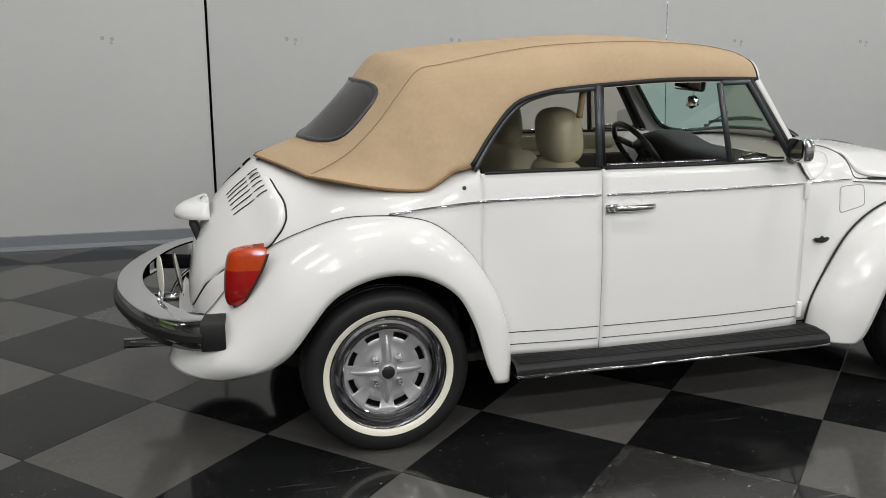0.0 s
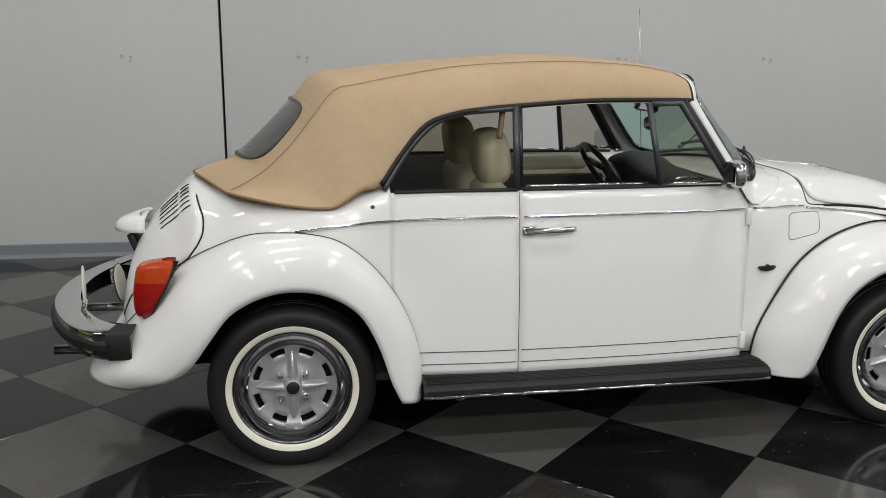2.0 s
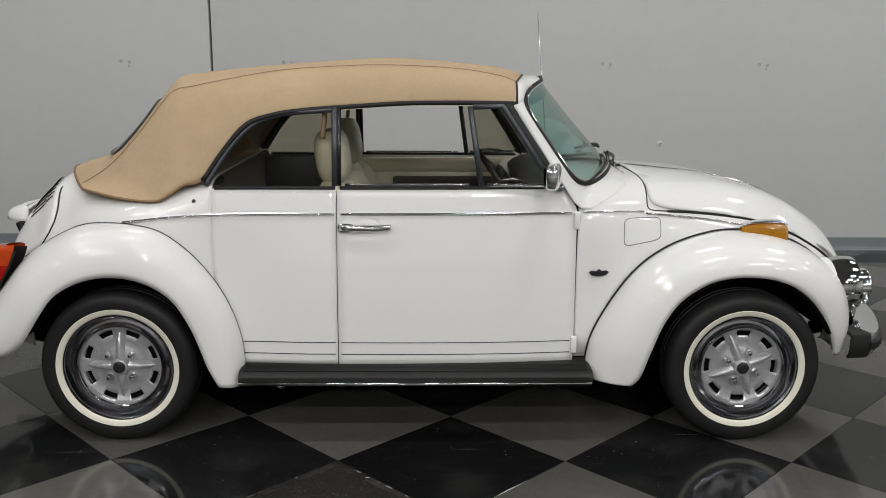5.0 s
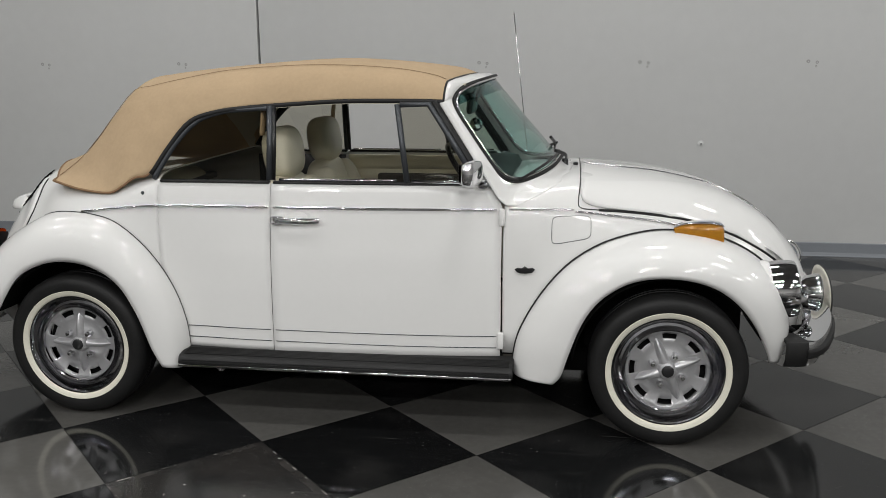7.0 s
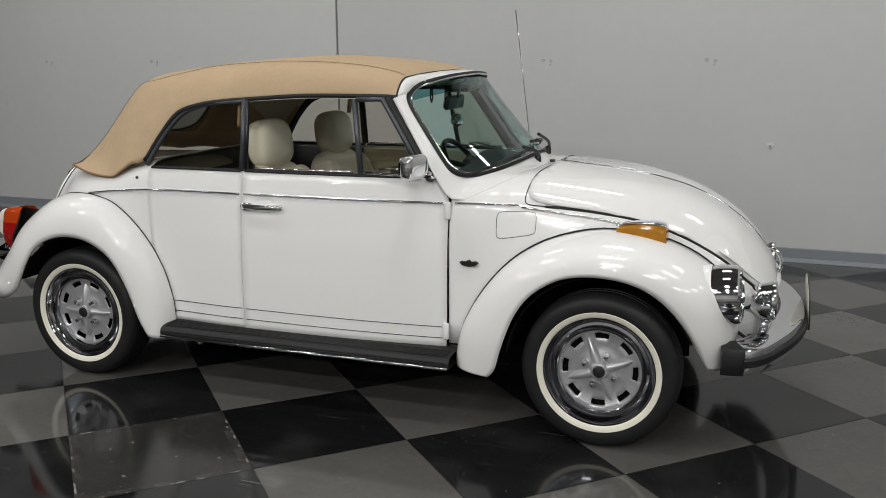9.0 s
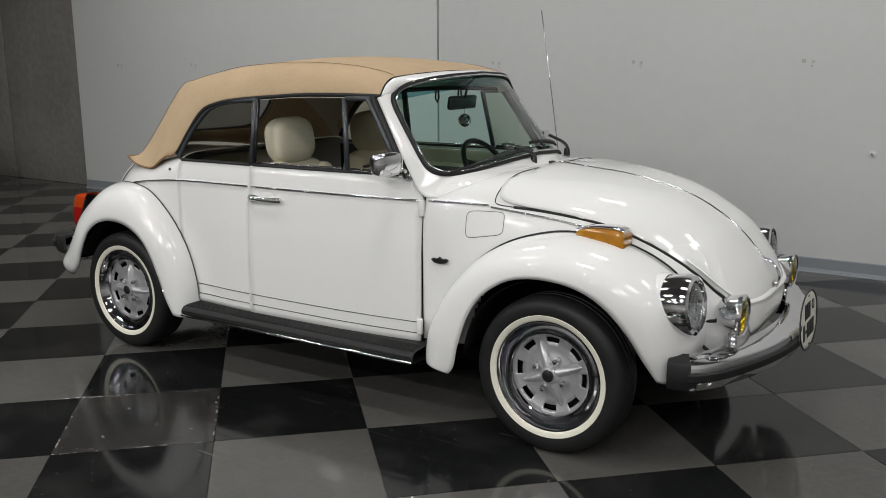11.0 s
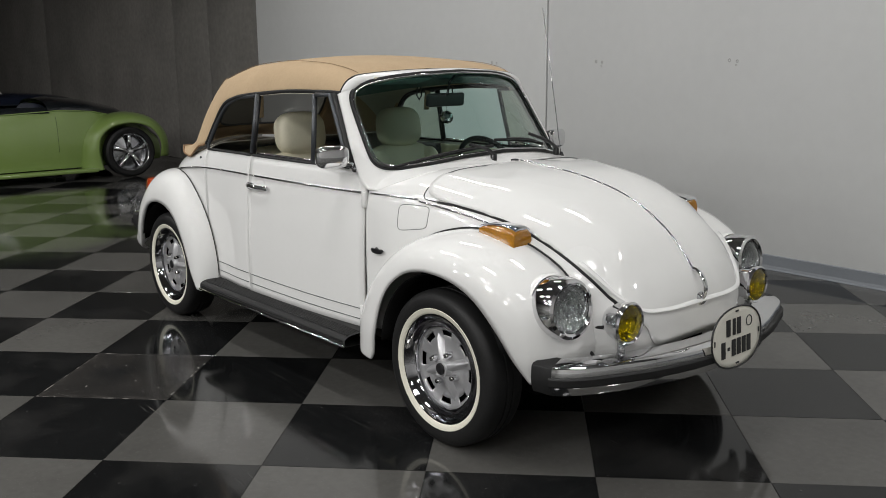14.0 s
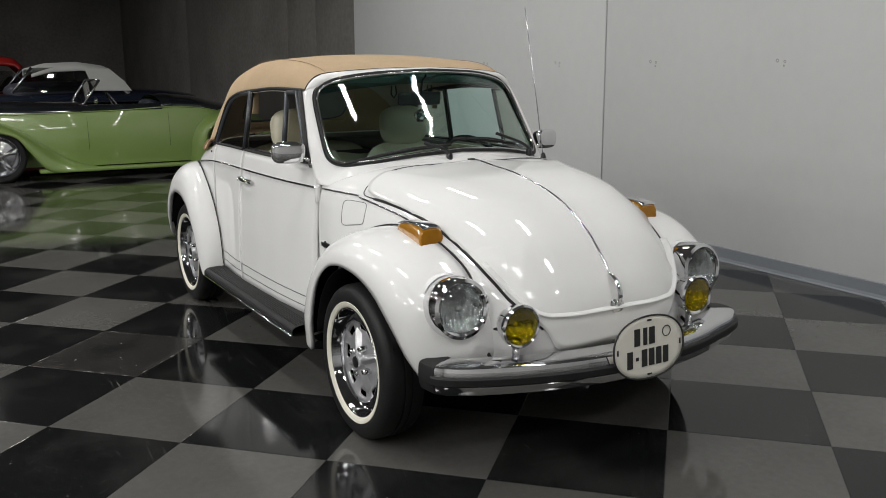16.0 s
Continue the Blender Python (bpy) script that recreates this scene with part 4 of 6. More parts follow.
for side in (-1, 1):
    q = part("quarter_window", mesh_from("quarter_window", [win(x, z, side) for x, z in QUARTER_WIN], [tuple(range(8))], False), GLASS_SIDE, car)
    q.visible_shadow = False
    bar("window_frame", QUARTER_WIN[:-1], side, 0.011, 0.011, FRAME_GREY, q, 0.003, True)
    bar("pillar", [(-0.378, 1.006), (-0.378, 1.298)], side, 0.013, 0.013, FRAME_GREY, q, 0.004)
    d = bar("door_window_channel", [(-0.362, 1.006), (-0.362, 1.296)], side, 0.009, 0.010, BLACK_GLOSS, car, 0.002)
    bar("divider", [(0.180, 1.006), (0.137, 1.305)], side, 0.012, 0.012, FRAME_GREY, d, 0.003)
    v = pane("vent_window", VENT_WIN, side, GLASS_SIDE, car)
    bar("window_frame", [(0.148, 1.304), (0.262, 1.306), (0.358, 1.163), (0.458, 1.006)], side, 0.012, 0.012, FRAME_GREY, v, 0.003)
    bar("window_frame", [(0.20, 1.01), (0.42, 1.01)], side, 0.006, 0.007, CHROME, v, 0.004)
    part("vent_latch", tube("vent_latch", [win(0.25, 1.022, side, -0.02), win(0.30, 1.030, side, -0.03), win(0.36, 1.020, side, -0.02)], 0, 8, False, (0.008, 0.007)), CHROME_DULL, v)
    # weather strip under the canvas
    part("weather_strip", tube("weather_strip", [Vector((*even(KE, u)[:1], side * (even(KEY, u)[0] - 0.008), even(KE, u)[1] - 0.004)) for u in [0.64 * i / 40 for i in range(41)]], 0, 8, False, (0.012, 0.012)), RUBBER, top_thing)
    part("pillar_seal", tube("pillar_seal", [(pillar_edge(z)[0] - 0.020, side * (pillar_edge(z)[1] - 0.004), z) for z in (1.0, 1.1, 1.2, 1.31)], 0, 8, False, (0.020, 0.016)), RUBBER, frame_ob)

# ---------- canvas details ----------
for v, r in ((0.6, 0.0022), (-0.6, 0.0022)):
    part("seam", tube("seam", [canvas(u, v) + np.array([0, math.copysign(0.002, v), 0.0035]) for u in [0.01 + 0.97 * i / 90 for i in range(91)]], 0.0014, 6), SEAM_TAN, top_thing)
hem = [canvas(u, -1.0) for u in [0.645 + 0.355 * i / 30 for i in range(31)]] + [canvas(1.0, v) for v in [-1 + 2 * i / 60 for i in range(1, 60)]] + [canvas(u, 1.0) for u in [1.0 - 0.355 * i / 30 for i in range(31)]]
part("hem", tube("hem", [p + np.array([0, 0, 0.0]) for p in hem], 0.005, 8), CANVAS_EDGE, top_thing)
part("front_hem", tube("front_hem", [canvas(0.0, -1 + 2 * i / 50) + np.array([0.002, 0, -0.002]) for i in range(51)], 0.0045, 8), RUBBER, top_thing)
part("header_rail", sheet("header_rail", lambda u, v: canvas(0.0, -0.93 + 1.86 * u) + np.array([0.006 - 0.065 * v, 0, -0.016 - 0.022 * v]), 40, 4), LINING, top_thing, "", 0.01)
part("headlining", sheet("headlining", lambda u, v: canvas(0.02 + 0.66 * u, -0.985 + 1.97 * v) + np.array([0.0, 0, -0.022]), 40, 40), LINING, top_thing, "cream fabric headlining")
rw = lambda a, b: canvas(0.5 * (WU0 + WU1) + 0.5 * (WU1 - WU0) * b, a * WV) + np.array([-0.004, 0, 0.004])
part("rear_window", disc_sheet("rear_window", rw, [(a * 0.96, b * 0.945) for a, b in rounded(64, 5)], 8), GLASS_REAR, top_thing, "smoked rear window in a dark frame")
part("rear_window_frame", tube("rear_window_frame", [rw(a * 0.965, b * 0.95) for a, b in rounded(80, 5)], 0, 8, True, (0.008, 0.006)), FRAME_GREY, top_thing)
part("rear_window_surround", ring_sheet("rear_window_surround", lambda a, b: rw(a, b) - (0.002 + 0.017 * max(0.0, max(abs(a), abs(b)) - 0.96)) * np.array([-1, 0, 1]), [(a * 0.95, b * 0.94) for a, b in rounded(80, 5)], [(a * 1.06, b * 1.06) for a, b in rounded(80, 14)], 3), CANVAS, top_thing)

# ---------- cabin ----------
part("cabin_floor", box("cabin_floor", 1.75, 1.24, 0.03, 0), CARPET, car).matrix_basis = pose(-0.20, 0, 0.285)
part("bulkhead", box("bulkhead", 0.03, 1.10, 0.58, 0), BLACK_MATT, car).matrix_basis = pose(0.66, 0, 0.60)
part("rear_bulkhead", box("rear_bulkhead", 0.04, 1.04, 0.50, 0), CARPET, car).matrix_basis = pose(-1.18, 0, 0.56)
part("parcel_shelf", box("parcel_shelf", 0.30, 0.92, 0.03, 0.005), BLACK_MATT, car).matrix_basis = pose(-1.20, 0, 0.88)
for side in (-1, 1):
    part("door_trim", sheet("door_trim", lambda u, v: (-0.36 + 0.90 * u, side * (0.618 - 0.02 * v), 0.90 + 0.075 * v), 10, 3), CREAM, car, "cream vinyl door trim", 0.01)
    part("door_card", sheet("door_card", lambda u, v: (-0.36 + 0.90 * u, side * 0.616, 0.32 + 0.58 * v), 10, 3), CREAM, car, "", 0.01)
    part("door_pocket", box("door_pocket", 0.60, 0.04, 0.20, 0.012), CARPET, car).matrix_basis = pose(0.10, side * 0.595, 0.78)
    part("rear_trim", sheet("rear_trim", lambda u, v: (-0.87 + 0.49 * u, side * 0.612, 0.32 + 0.655 * v), 10, 3), BLACK_MATT, car, "", 0.01)
    part("strap", tube("strap", [(-0.42, side * 0.556, 1.285), (-0.422, side * 0.554, 1.262), (-0.425, side * 0.553, 1.225), (-0.43, side * 0.553, 1.19), (-0.43, side * 0.553, 1.175)], 0, 10, False, (0.010, 0.020)), CANVAS, car, "tan padded belt cover by the pillar")


def cushion(sx, sy, sz, k=3.2, n=20):
    """A plump upholstered block."""
    verts, faces = [], []
    m = n * 2
    for i in range(n + 1):
        t = -math.pi / 2 + math.pi * i / n
        for j in range(m):
            w = 2 * math.pi * j / m
            c, s = math.cos(t), math.sin(t)
            p = [math.copysign(abs(c) ** (2 / k), c) * math.copysign(abs(math.cos(w)) ** (2 / k), math.cos(w)),
                 math.copysign(abs(c) ** (2 / k), c) * math.copysign(abs(math.sin(w)) ** (2 / k), math.sin(w)), math.copysign(abs(s) ** (2 / k), s)]
            verts.append((p[0] * sx / 2, p[1] * sy / 2, p[2] * sz / 2))
    for i in range(n):
        for j in range(m):
            faces.append((i * m + j, i * m + (j + 1) % m, (i + 1) * m + (j + 1) % m, (i + 1) * m + j))
    me = mesh_from("cushion", verts, faces)
    return me


for side in (-1, 1):
    st = part("front_seat", cushion(0.50, 0.50, 0.16), CREAM, car, "cream vinyl front seat with headrest")
    st.matrix_basis = pose(-0.12, side * 0.33, 0.55)
    part("backrest", cushion(0.14, 0.50, 0.48, 3.4), CREAM, st).matrix_basis = pose(-0.25, 0, 0.21, 0, -14, 0)
    part("bolster", cushion(0.16, 0.12, 0.46, 3), CREAM, st).matrix_basis = pose(-0.21, 0.18, 0.19, 0, -14, 0)
    part("bolster", cushion(0.16, 0.12, 0.46, 3), CREAM, st).matrix_basis = pose(-0.21, -0.18, 0.19, 0, -14, 0)
    part("headrest", cushion(0.14, 0.285, 0.225, 3.0), CREAM, st).matrix_basis = pose(-0.295, 0, 0.535, 0, -8, 0)
    for k in (-0.06, 0.06):
        part("headrest_post", tube("headrest_post", [(-0.295, k, 0.40), (-0.295, k, 0.52)], 0.006, 8), CHROME, st)
    part("seat_base", box("seat_base", 0.42, 0.40, 0.18, 0.01), UNDER, st).matrix_basis = pose(0, 0, -0.16)
rs = part("rear_seat", cushion(0.42, 0.88, 0.16), CREAM, car, "cream vinyl rear bench")
rs.matrix_basis = pose(-0.86, 0, 0.50)
part("backrest", cushion(0.14, 0.88, 0.50, 3.6), CREAM, rs).matrix_basis = pose(-0.20, 0, 0.22, 0, -20, 0)

dash = part("dashboard", sheet("dashboard", lambda u, v: (lambda y, p: (p[0] - 0.04 * abs(y) ** 2, y, p[1] + (0.045 * math.exp(-((y - 0.33) / 0.17) ** 2) if 0.15 < v < 0.7 else 0.0)))(-0.49 + 0.98 * u, spline([(0.66, 0.945), (0.58, 0.968), (0.46, 0.975), (0.40, 0.950), (0.405, 0.90), (0.43, 0.80), (0.48, 0.70)])(v)), 48, 30), BLACK_MATT, car, "black padded dashboard", 0.02)
part("glovebox", box("glovebox", 0.012, 0.34, 0.10, 0.005), BLACK_GLOSS, dash).matrix_basis = pose(0.405, -0.33, 0.86)
part("dash_grab_rail", tube("dash_grab_rail", [(0.39, -0.45, 0.935), (0.375, -0.40, 0.94), (0.375, -0.22, 0.94), (0.39, -0.17, 0.935)], 0.008, 8), BLACK_GLOSS, dash)
sw = part("steering_wheel", tube("steering_wheel", [(0, 0.185 * math.cos(2 * math.pi * i / 48), 0.185 * math.sin(2 * math.pi * i / 48)) for i in range(48)], 0.014, 10, True), BLACK_GLOSS, car, "black four-spoke steering wheel")
sw.matrix_basis = pose(0.325, 0.35, 0.905, 0, -36, 0)
part("steering_hub", cushion(0.05, 0.13, 0.11, 3), BLACK_GLOSS, sw).matrix_basis = pose(0.03, 0, 0)
for a in (25, 155, 215, 325):
    part("steering_spoke", tube("steering_spoke", [(0.03, 0, 0), (0, 0.18 * math.cos(radians(a)), 0.18 * math.sin(radians(a)))], 0, 8, False, (0.018, 0.008)), BLACK_GLOSS, sw)
part("steering_column", tube("steering_column", [(0.35, 0.35, 0.89), (0.50, 0.35, 0.80)], 0.035, 12), BLACK_GLOSS, car)
rvm = part("rear_view_mirror", box("rear_view_mirror", 0.025, 0.235, 0.065, 0.012), BLACK_GLOSS, car, "black rear-view mirror")
rvm.matrix_basis = pose(0.376, 0.0, 1.268, 0, 8, 0)
part("mirror_stem", tube("mirror_stem", [(0.01, 0, 0.02), (0.02, 0, 0.09), (0.05, 0, 0.12)], 0.006, 8), BLACK_GLOSS, rvm)
part("mirror_glass", box("mirror_glass", 0.004, 0.215, 0.05, 0), CHROME, rvm).matrix_basis = pose(-0.0135, 0, 0)
for side in (-1, 1):
    part("sun_visor", box("sun_visor", 0.13, 0.34, 0.012, 0.004), LINING, car).matrix_basis = pose(0.33, side * 0.26, 1.362, 0, -12, 0)
    part("visor_clip", tube("visor_clip", [(0.30, side * 0.09, 1.33), (0.30, side * 0.085, 1.29), (0.30, side * 0.10, 1.27), (0.30, side * 0.115, 1.29), (0.30, side * 0.11, 1.33)], 0.004, 6), BLACK_GLOSS, car)

# ---------- wipers, mirrors, aerial ----------
WIPERS = [((0.800, -0.085, 1.026), (-0.32, 0.095), (-0.10, 0.060), (-0.86, 0.050)), ((0.735, 0.400, 1.020), (0.36, 0.165), (0.56, 0.085), (-0.06, 0.120))]
for foot, bend, end_a, end_b in WIPERS:
    foot, knee = Vector(foot), Vector(screen(*bend, 0.034))
    rise = spline([foot, foot + Vector((0.006, -0.004, 0.014)), foot.lerp(knee, 0.35) + Vector((0.016, 0, 0.016)), knee])
    wp = part("wiper", tube("wiper", [rise(i / 16) for i in range(17)], 0, 8, False, (0.008, 0.005)), BLACK_GLOSS, car, "black windscreen wiper")
    run = [np.array(end_a) + (np.array(end_b) - np.array(end_a)) * i / 16 for i in range(17)]
    part("wiper_blade", tube("wiper_blade", [screen(u, v, 0.018) for u, v in run], 0, 6, False, (0.004, 0.007)), RUBBER, wp)
    part("blade_carrier", tube("blade_carrier", [screen(u, v, 0.026 + 0.006 * math.sin(math.pi * k / 10)) for k, (u, v) in enumerate(run[3:14])], 0, 6, False, (0.004, 0.005)), BLACK_GLOSS, wp)
    part("wiper_cap", turned("wiper_cap", [(0.0, 0.020), (0.011, 0.018), (0.014, 0.012), (0.016, -0.02)], 20, "z"), BLACK_GLOSS, wp).matrix_basis = Matrix.Translation(foot)
for side in (-1, 1):
    mr = part("door_mirror", cushion(0.056, 0.15, 0.098, 3.6), CHROME, car, "chrome door mirror")
    mr.matrix_basis = pose(0.452, side * 0.711, 1.048, 0, 0, side * 14)
    part("mirror_face", disc_sheet("mirror_face", lambda a, b: (-0.0285, 0.066 * a, 0.041 * b), rounded(32, 4.5), 3), CHROME, mr)
    part("mirror_arm", tube("mirror_arm", [(0.01, side * -0.05, -0.02), (0.015, side * -0.085, -0.035), (0.01, side * -0.10, -0.055)], 0.010, 10), CHROME, mr)
    part("mirror_foot", cushion(0.05, 0.03, 0.035, 2.5), CHROME_DULL, mr).matrix_basis = pose(0.01, side * -0.10, -0.055)
aer = part("aerial", tube("aerial", [(0.605, 0.585, 0.96), (0.575, 0.56, 1.25), (0.527, 0.515, 1.697)], 0.0024, 8), CHROME_DULL, car, "thin chrome whip aerial")
part("aerial_base", turned("aerial_base", [(0.0, 0.03), (0.008, 0.028), (0.016, 0.0)], 16, "z"), BLACK_GLOSS, aer).matrix_basis = pose(0.605, 0.585, 0.965)
part("aerial_tip", cushion(0.007, 0.007, 0.01, 2), CHROME, aer).matrix_basis = pose(0.527, 0.515, 1.70)

# ---------- lamps ----------
for side in (-1, 1):
    hl = part("headlamp", turned("headlamp", [(0.106, -0.10), (0.1125, -0.05), (0.112, -0.02), (0.110, 0.0), (0.106, 0.014), (0.094, 0.020), (0.086, 0.014), (0.084, 0.004)], 56, "x"), CHROME, car, "round headlamp with a chrome rim")
    hl.matrix_basis = pose(1.684, side * 0.577, 0.602, 0, -6, side * 3)
    part("bucket", turned("bucket", [(0.112, -0.17), (0.114, -0.13), (0.116, -0.10), (0.115, -0.085), (0.111, -0.080)], 56, "x"), PAINT, hl, "white painted lamp bowl")
    part("reflector", turned("reflector", [(0.085, 0.008), (0.07, -0.002), (0.045, -0.013), (0.014, -0.019), (0.011, -0.006), (0.0, -0.003)], 40, "x"), REFLECTOR, hl)
    part("lens", turned("lens", [(0.085, 0.006), (0.07, 0.017), (0.045, 0.026), (0.02, 0.030), (0.0, 0.031)], 40, "x"), LAMP_GLASS, hl).visible_shadow = False
    fg = part("fog_lamp", turned("fog_lamp", [(0.0, -0.085), (0.02, -0.083), (0.045, -0.066), (0.062, -0.035), (0.069, -0.005), (0.072, 0.0), (0.072, 0.012), (0.066, 0.018), (0.061, 0.014)], 44, "x"), CHROME, car, "chrome fog lamp with a yellow lens")
    part("fog_reflector", turned("fog_reflector", [(0.062, 0.010), (0.05, -0.018), (0.03, -0.036), (0.012, -0.042), (0.010, -0.02), (0.0, -0.016)], 36, "x"), REFLECTOR, fg)
    fg.matrix_basis = pose(1.812, side * 0.417, 0.548) @ Matrix.Scale(1.07, 4)
    part("lens", turned("lens", [(0.063, 0.012), (0.045, 0.019), (0.02, 0.022), (0.0, 0.023)], 36, "x"), YELLOW_GLASS, fg, "yellow glass lens").visible_shadow = False
    part("bracket", tube("bracket", [(-0.02, 0, -0.07), (-0.02, 0, -0.125)], 0, 10, False, (0.016, 0.010)), CHROME_DULL, fg)
    part("cable", tube("cable", [Vector(spline([(-0.075, side * 0.01, -0.03), (-0.12, side * 0.03, -0.04), (-0.12, side * 0.045, -0.10), (-0.07, side * 0.05, -0.14)])(i / 16)) for i in range(17)], 0.006, 8), RUBBER, fg)
    # indicator on the wing
    rows = [(1.232, 0.026, 0.018, 0.822), (1.265, 0.050, 0.042, 0.816), (1.32, 0.076, 0.064, 0.806), (1.375, 0.092, 0.080, 0.794), (1.408, 0.098, 0.086, 0.784), (1.420, 0.092, 0.078, 0.780)]

    def blob(u, v, grow=0.0, lift=0.0):
        x, w, h, z = even(rows, u)
        a = math.pi * (v * 1.3 - 0.15)
        c, s = math.cos(a), math.sin(a)
        return (x, side * (0.567 - 0.16 * (x - 1.22)) + math.copysign(abs(c) ** 0.5, c) * (w / 2 + grow), z + lift + math.copysign(abs(s) ** 0.5, s) * (h * 0.75 + grow) - 0.006)
    ind = part("indicator", sheet("indicator", lambda u, v: blob(u, v), 16, 20), AMBER, car, "amber indicator in a chrome mount on the wing")
    cap = [blob(1.0, v / 20) for v in range(21)]
    part("lens_front", mesh_from("lens_front", cap, [tuple(range(21))], False), AMBER, ind)
    part("chrome_cap", sheet("chrome_cap", lambda u, v: blob(0.95 * u, 0.36 + 0.28 * v, 0.003, 0.002), 14, 14), CHROME, ind, "", 0.003)
    part("gasket", tube("gasket", [(x, side * (0.567 - 0.16 * (x - 1.22)) + s * (w / 2 + 0.003), z - 0.014) for s in (1, -1) for x, w, h, z in (rows if s > 0 else rows[::-1])], 0.005, 6, True), BLACK_GLOSS, ind)
    # tail lamp
    prof = [(0.765, 0.030, -1.632, -1.665), (0.750, 0.052, -1.628, -1.742), (0.69, 0.058, -1.652, -1.762), (0.63, 0.058, -1.685, -1.768), (0.58, 0.042, -1.712, -1.765), (0.548, 0.018, -1.728, -1.750)]

    def lamp(u, v, grow=0.0):
        z, w, xf, xr = even(prof, u)
        a = math.pi * v
        c, s = math.cos(a), math.sin(a)
        return (xf + 0.006 + (xr - grow - xf - 0.006) * max(s, 0.0) ** 0.75, side * 0.600 + math.copysign(abs(c) ** 0.6, c) * (w + grow), z)
    tl = part("tail_lamp", sheet("tail_lamp", lambda u, v: lamp(0.40 + 0.48 * u, v), 14, 18), RED, car, "red and orange tail lamp")
    part("turn_lens", sheet("turn_lens", lambda u, v: lamp(0.40 * u, v), 10, 18), ORANGE, tl, "orange upper lens")
    part("reverse_lens", sheet("reverse_lens", lambda u, v: lamp(0.88 + 0.12 * u, v), 5, 18), LAMP_GLASS, tl, "clear lower lens")
    part("lamp_base", sheet("lamp_base", lambda u, v: np.array(lamp(0.22 + 0.78 * u, v, -0.001)) + np.array([0.010, 0, 0]), 20, 18), RUBBER, tl)

# ---------- bumpers ----------
def bumper(name, plan, section, strip, lower, z, sgn, label):
    """A blade swept along its plan, with a rubber strip and black end caps."""
    f = spline(plan)
    n = 64

    def sweep(nm, prof, t0, t1, mat, parent, grow=0.0, lbl=""):
        verts, faces = [], []
        m = len(prof)
        for i in range(n + 1):
            t = t0 + (t1 - t0) * i / n
            p, q = f(t), f(min(t + 0.002, 1)) - f(max(t - 0.002, 0))
            tx, ty = q / np.linalg.norm(q)
            nx, ny = (ty, -tx)
            if nx * sgn < 0 and abs(ty) > 0.3:
                nx, ny = -nx, -ny
            if nx * p[0] + ny * p[1] < 0:
                nx, ny = -nx, -ny
            for o, h in prof:
                verts.append((p[0] + nx * (o + grow), p[1] + ny * (o + grow), z + h))
        for i in range(n):
            for k in range(m - 1):
                faces.append((i * m + k, i * m + k + 1, (i + 1) * m + k + 1, (i + 1) * m + k))
        faces.append(tuple(range(m)))
        faces.append(tuple(n * m + k for k in range(m)))
        me = mesh_from(nm, verts, faces)
        me.set_sharp_from_angle(angle=radians(35))
        bm = bmesh.new()
        bm.from_mesh(me)
        bmesh.ops.recalc_face_normals(bm, faces=bm.faces)
        bm.to_mesh(me)
        bm.free()
        return part(nm, me, mat, parent, lbl)
    ob = sweep(name, section, 0.045, 0.955, CHROME, car, 0.0, label)
    sweep("rubber_strip", strip, 0.043, 0.957, RUBBER, ob)
    for a, b in ((0.0, 0.047), (0.953, 1.0)):
        sweep("end_cap", section, a, b, RUBBER, ob, 0.003)
    return ob


SECTION = [(-0.098, 0.054), (-0.012, 0.050), (-0.003, 0.044), (0.0, 0.034), (0.002, 0.0), (-0.002, -0.030), (-0.012, -0.052), (-0.024, -0.058), (-0.028, -0.050), (-0.016, -0.030), (-0.012, 0.034), (-0.098, 0.046)]
STRIP = [(-0.002, 0.016), (0.010, 0.015), (0.014, 0.010), (0.014, -0.012), (0.010, -0.017), (-0.002, -0.018)]
fb = bumper("front_bumper", [(1.650, -0.722), (1.735, -0.708), (1.79, -0.65), (1.84, -0.55), (1.905, -0.37), (1.945, -0.18), (1.957, 0), (1.945, 0.18), (1.905, 0.38), (1.84, 0.565), (1.80, 0.665), (1.745, 0.725), (1.655, 0.742)],
            SECTION, STRIP, None, 0.382, 1, "chrome front bumper with a black rubber strip")
rbm = bumper("rear_bumper", [(-1.775, -0.700), (-1.87, -0.690), (-1.94, -0.64), (-2.01, -0.55), (-2.09, -0.38), (-2.145, -0.18), (-2.16, 0), (-2.145, 0.18), (-2.09, 0.38), (-2.01, 0.55), (-1.94, 0.64), (-1.87, 0.690), (-1.775, 0.700)],
             SECTION, STRIP, None, 0.478, -1, "chrome rear bumper with a black rubber strip")
for side in (-1, 1):
    part("bumper_arm", tube("bumper_arm", [(1.62, side * 0.40, 0.36), (1.85, side * 0.40, 0.385)], 0, 8, False, (0.012, 0.03)), UNDER, fb)
    part("bumper_arm", tube("bumper_arm", [(-1.72, side * 0.47, 0.43), (-1.85, side * 0.46, 0.46), (-2.03, side * 0.44, 0.48)], 0, 8, False, (0.012, 0.035)), UNDER, rbm)
    part("tailpipe", tube("tailpipe", [(-1.80, side * 0.30, 0.34), (-2.13, side * 0.30, 0.35)], 0.019, 16), CHROME_DULL, car)
part("valance", sheet("valance", lambda u, v: (-1.90 - 0.03 * math.cos((u - 0.5) * math.pi) + 0.10 * v, -0.46 + 0.92 * u, 0.40 - 0.10 * v), 20, 5), PAINT, car, "", 0.004)


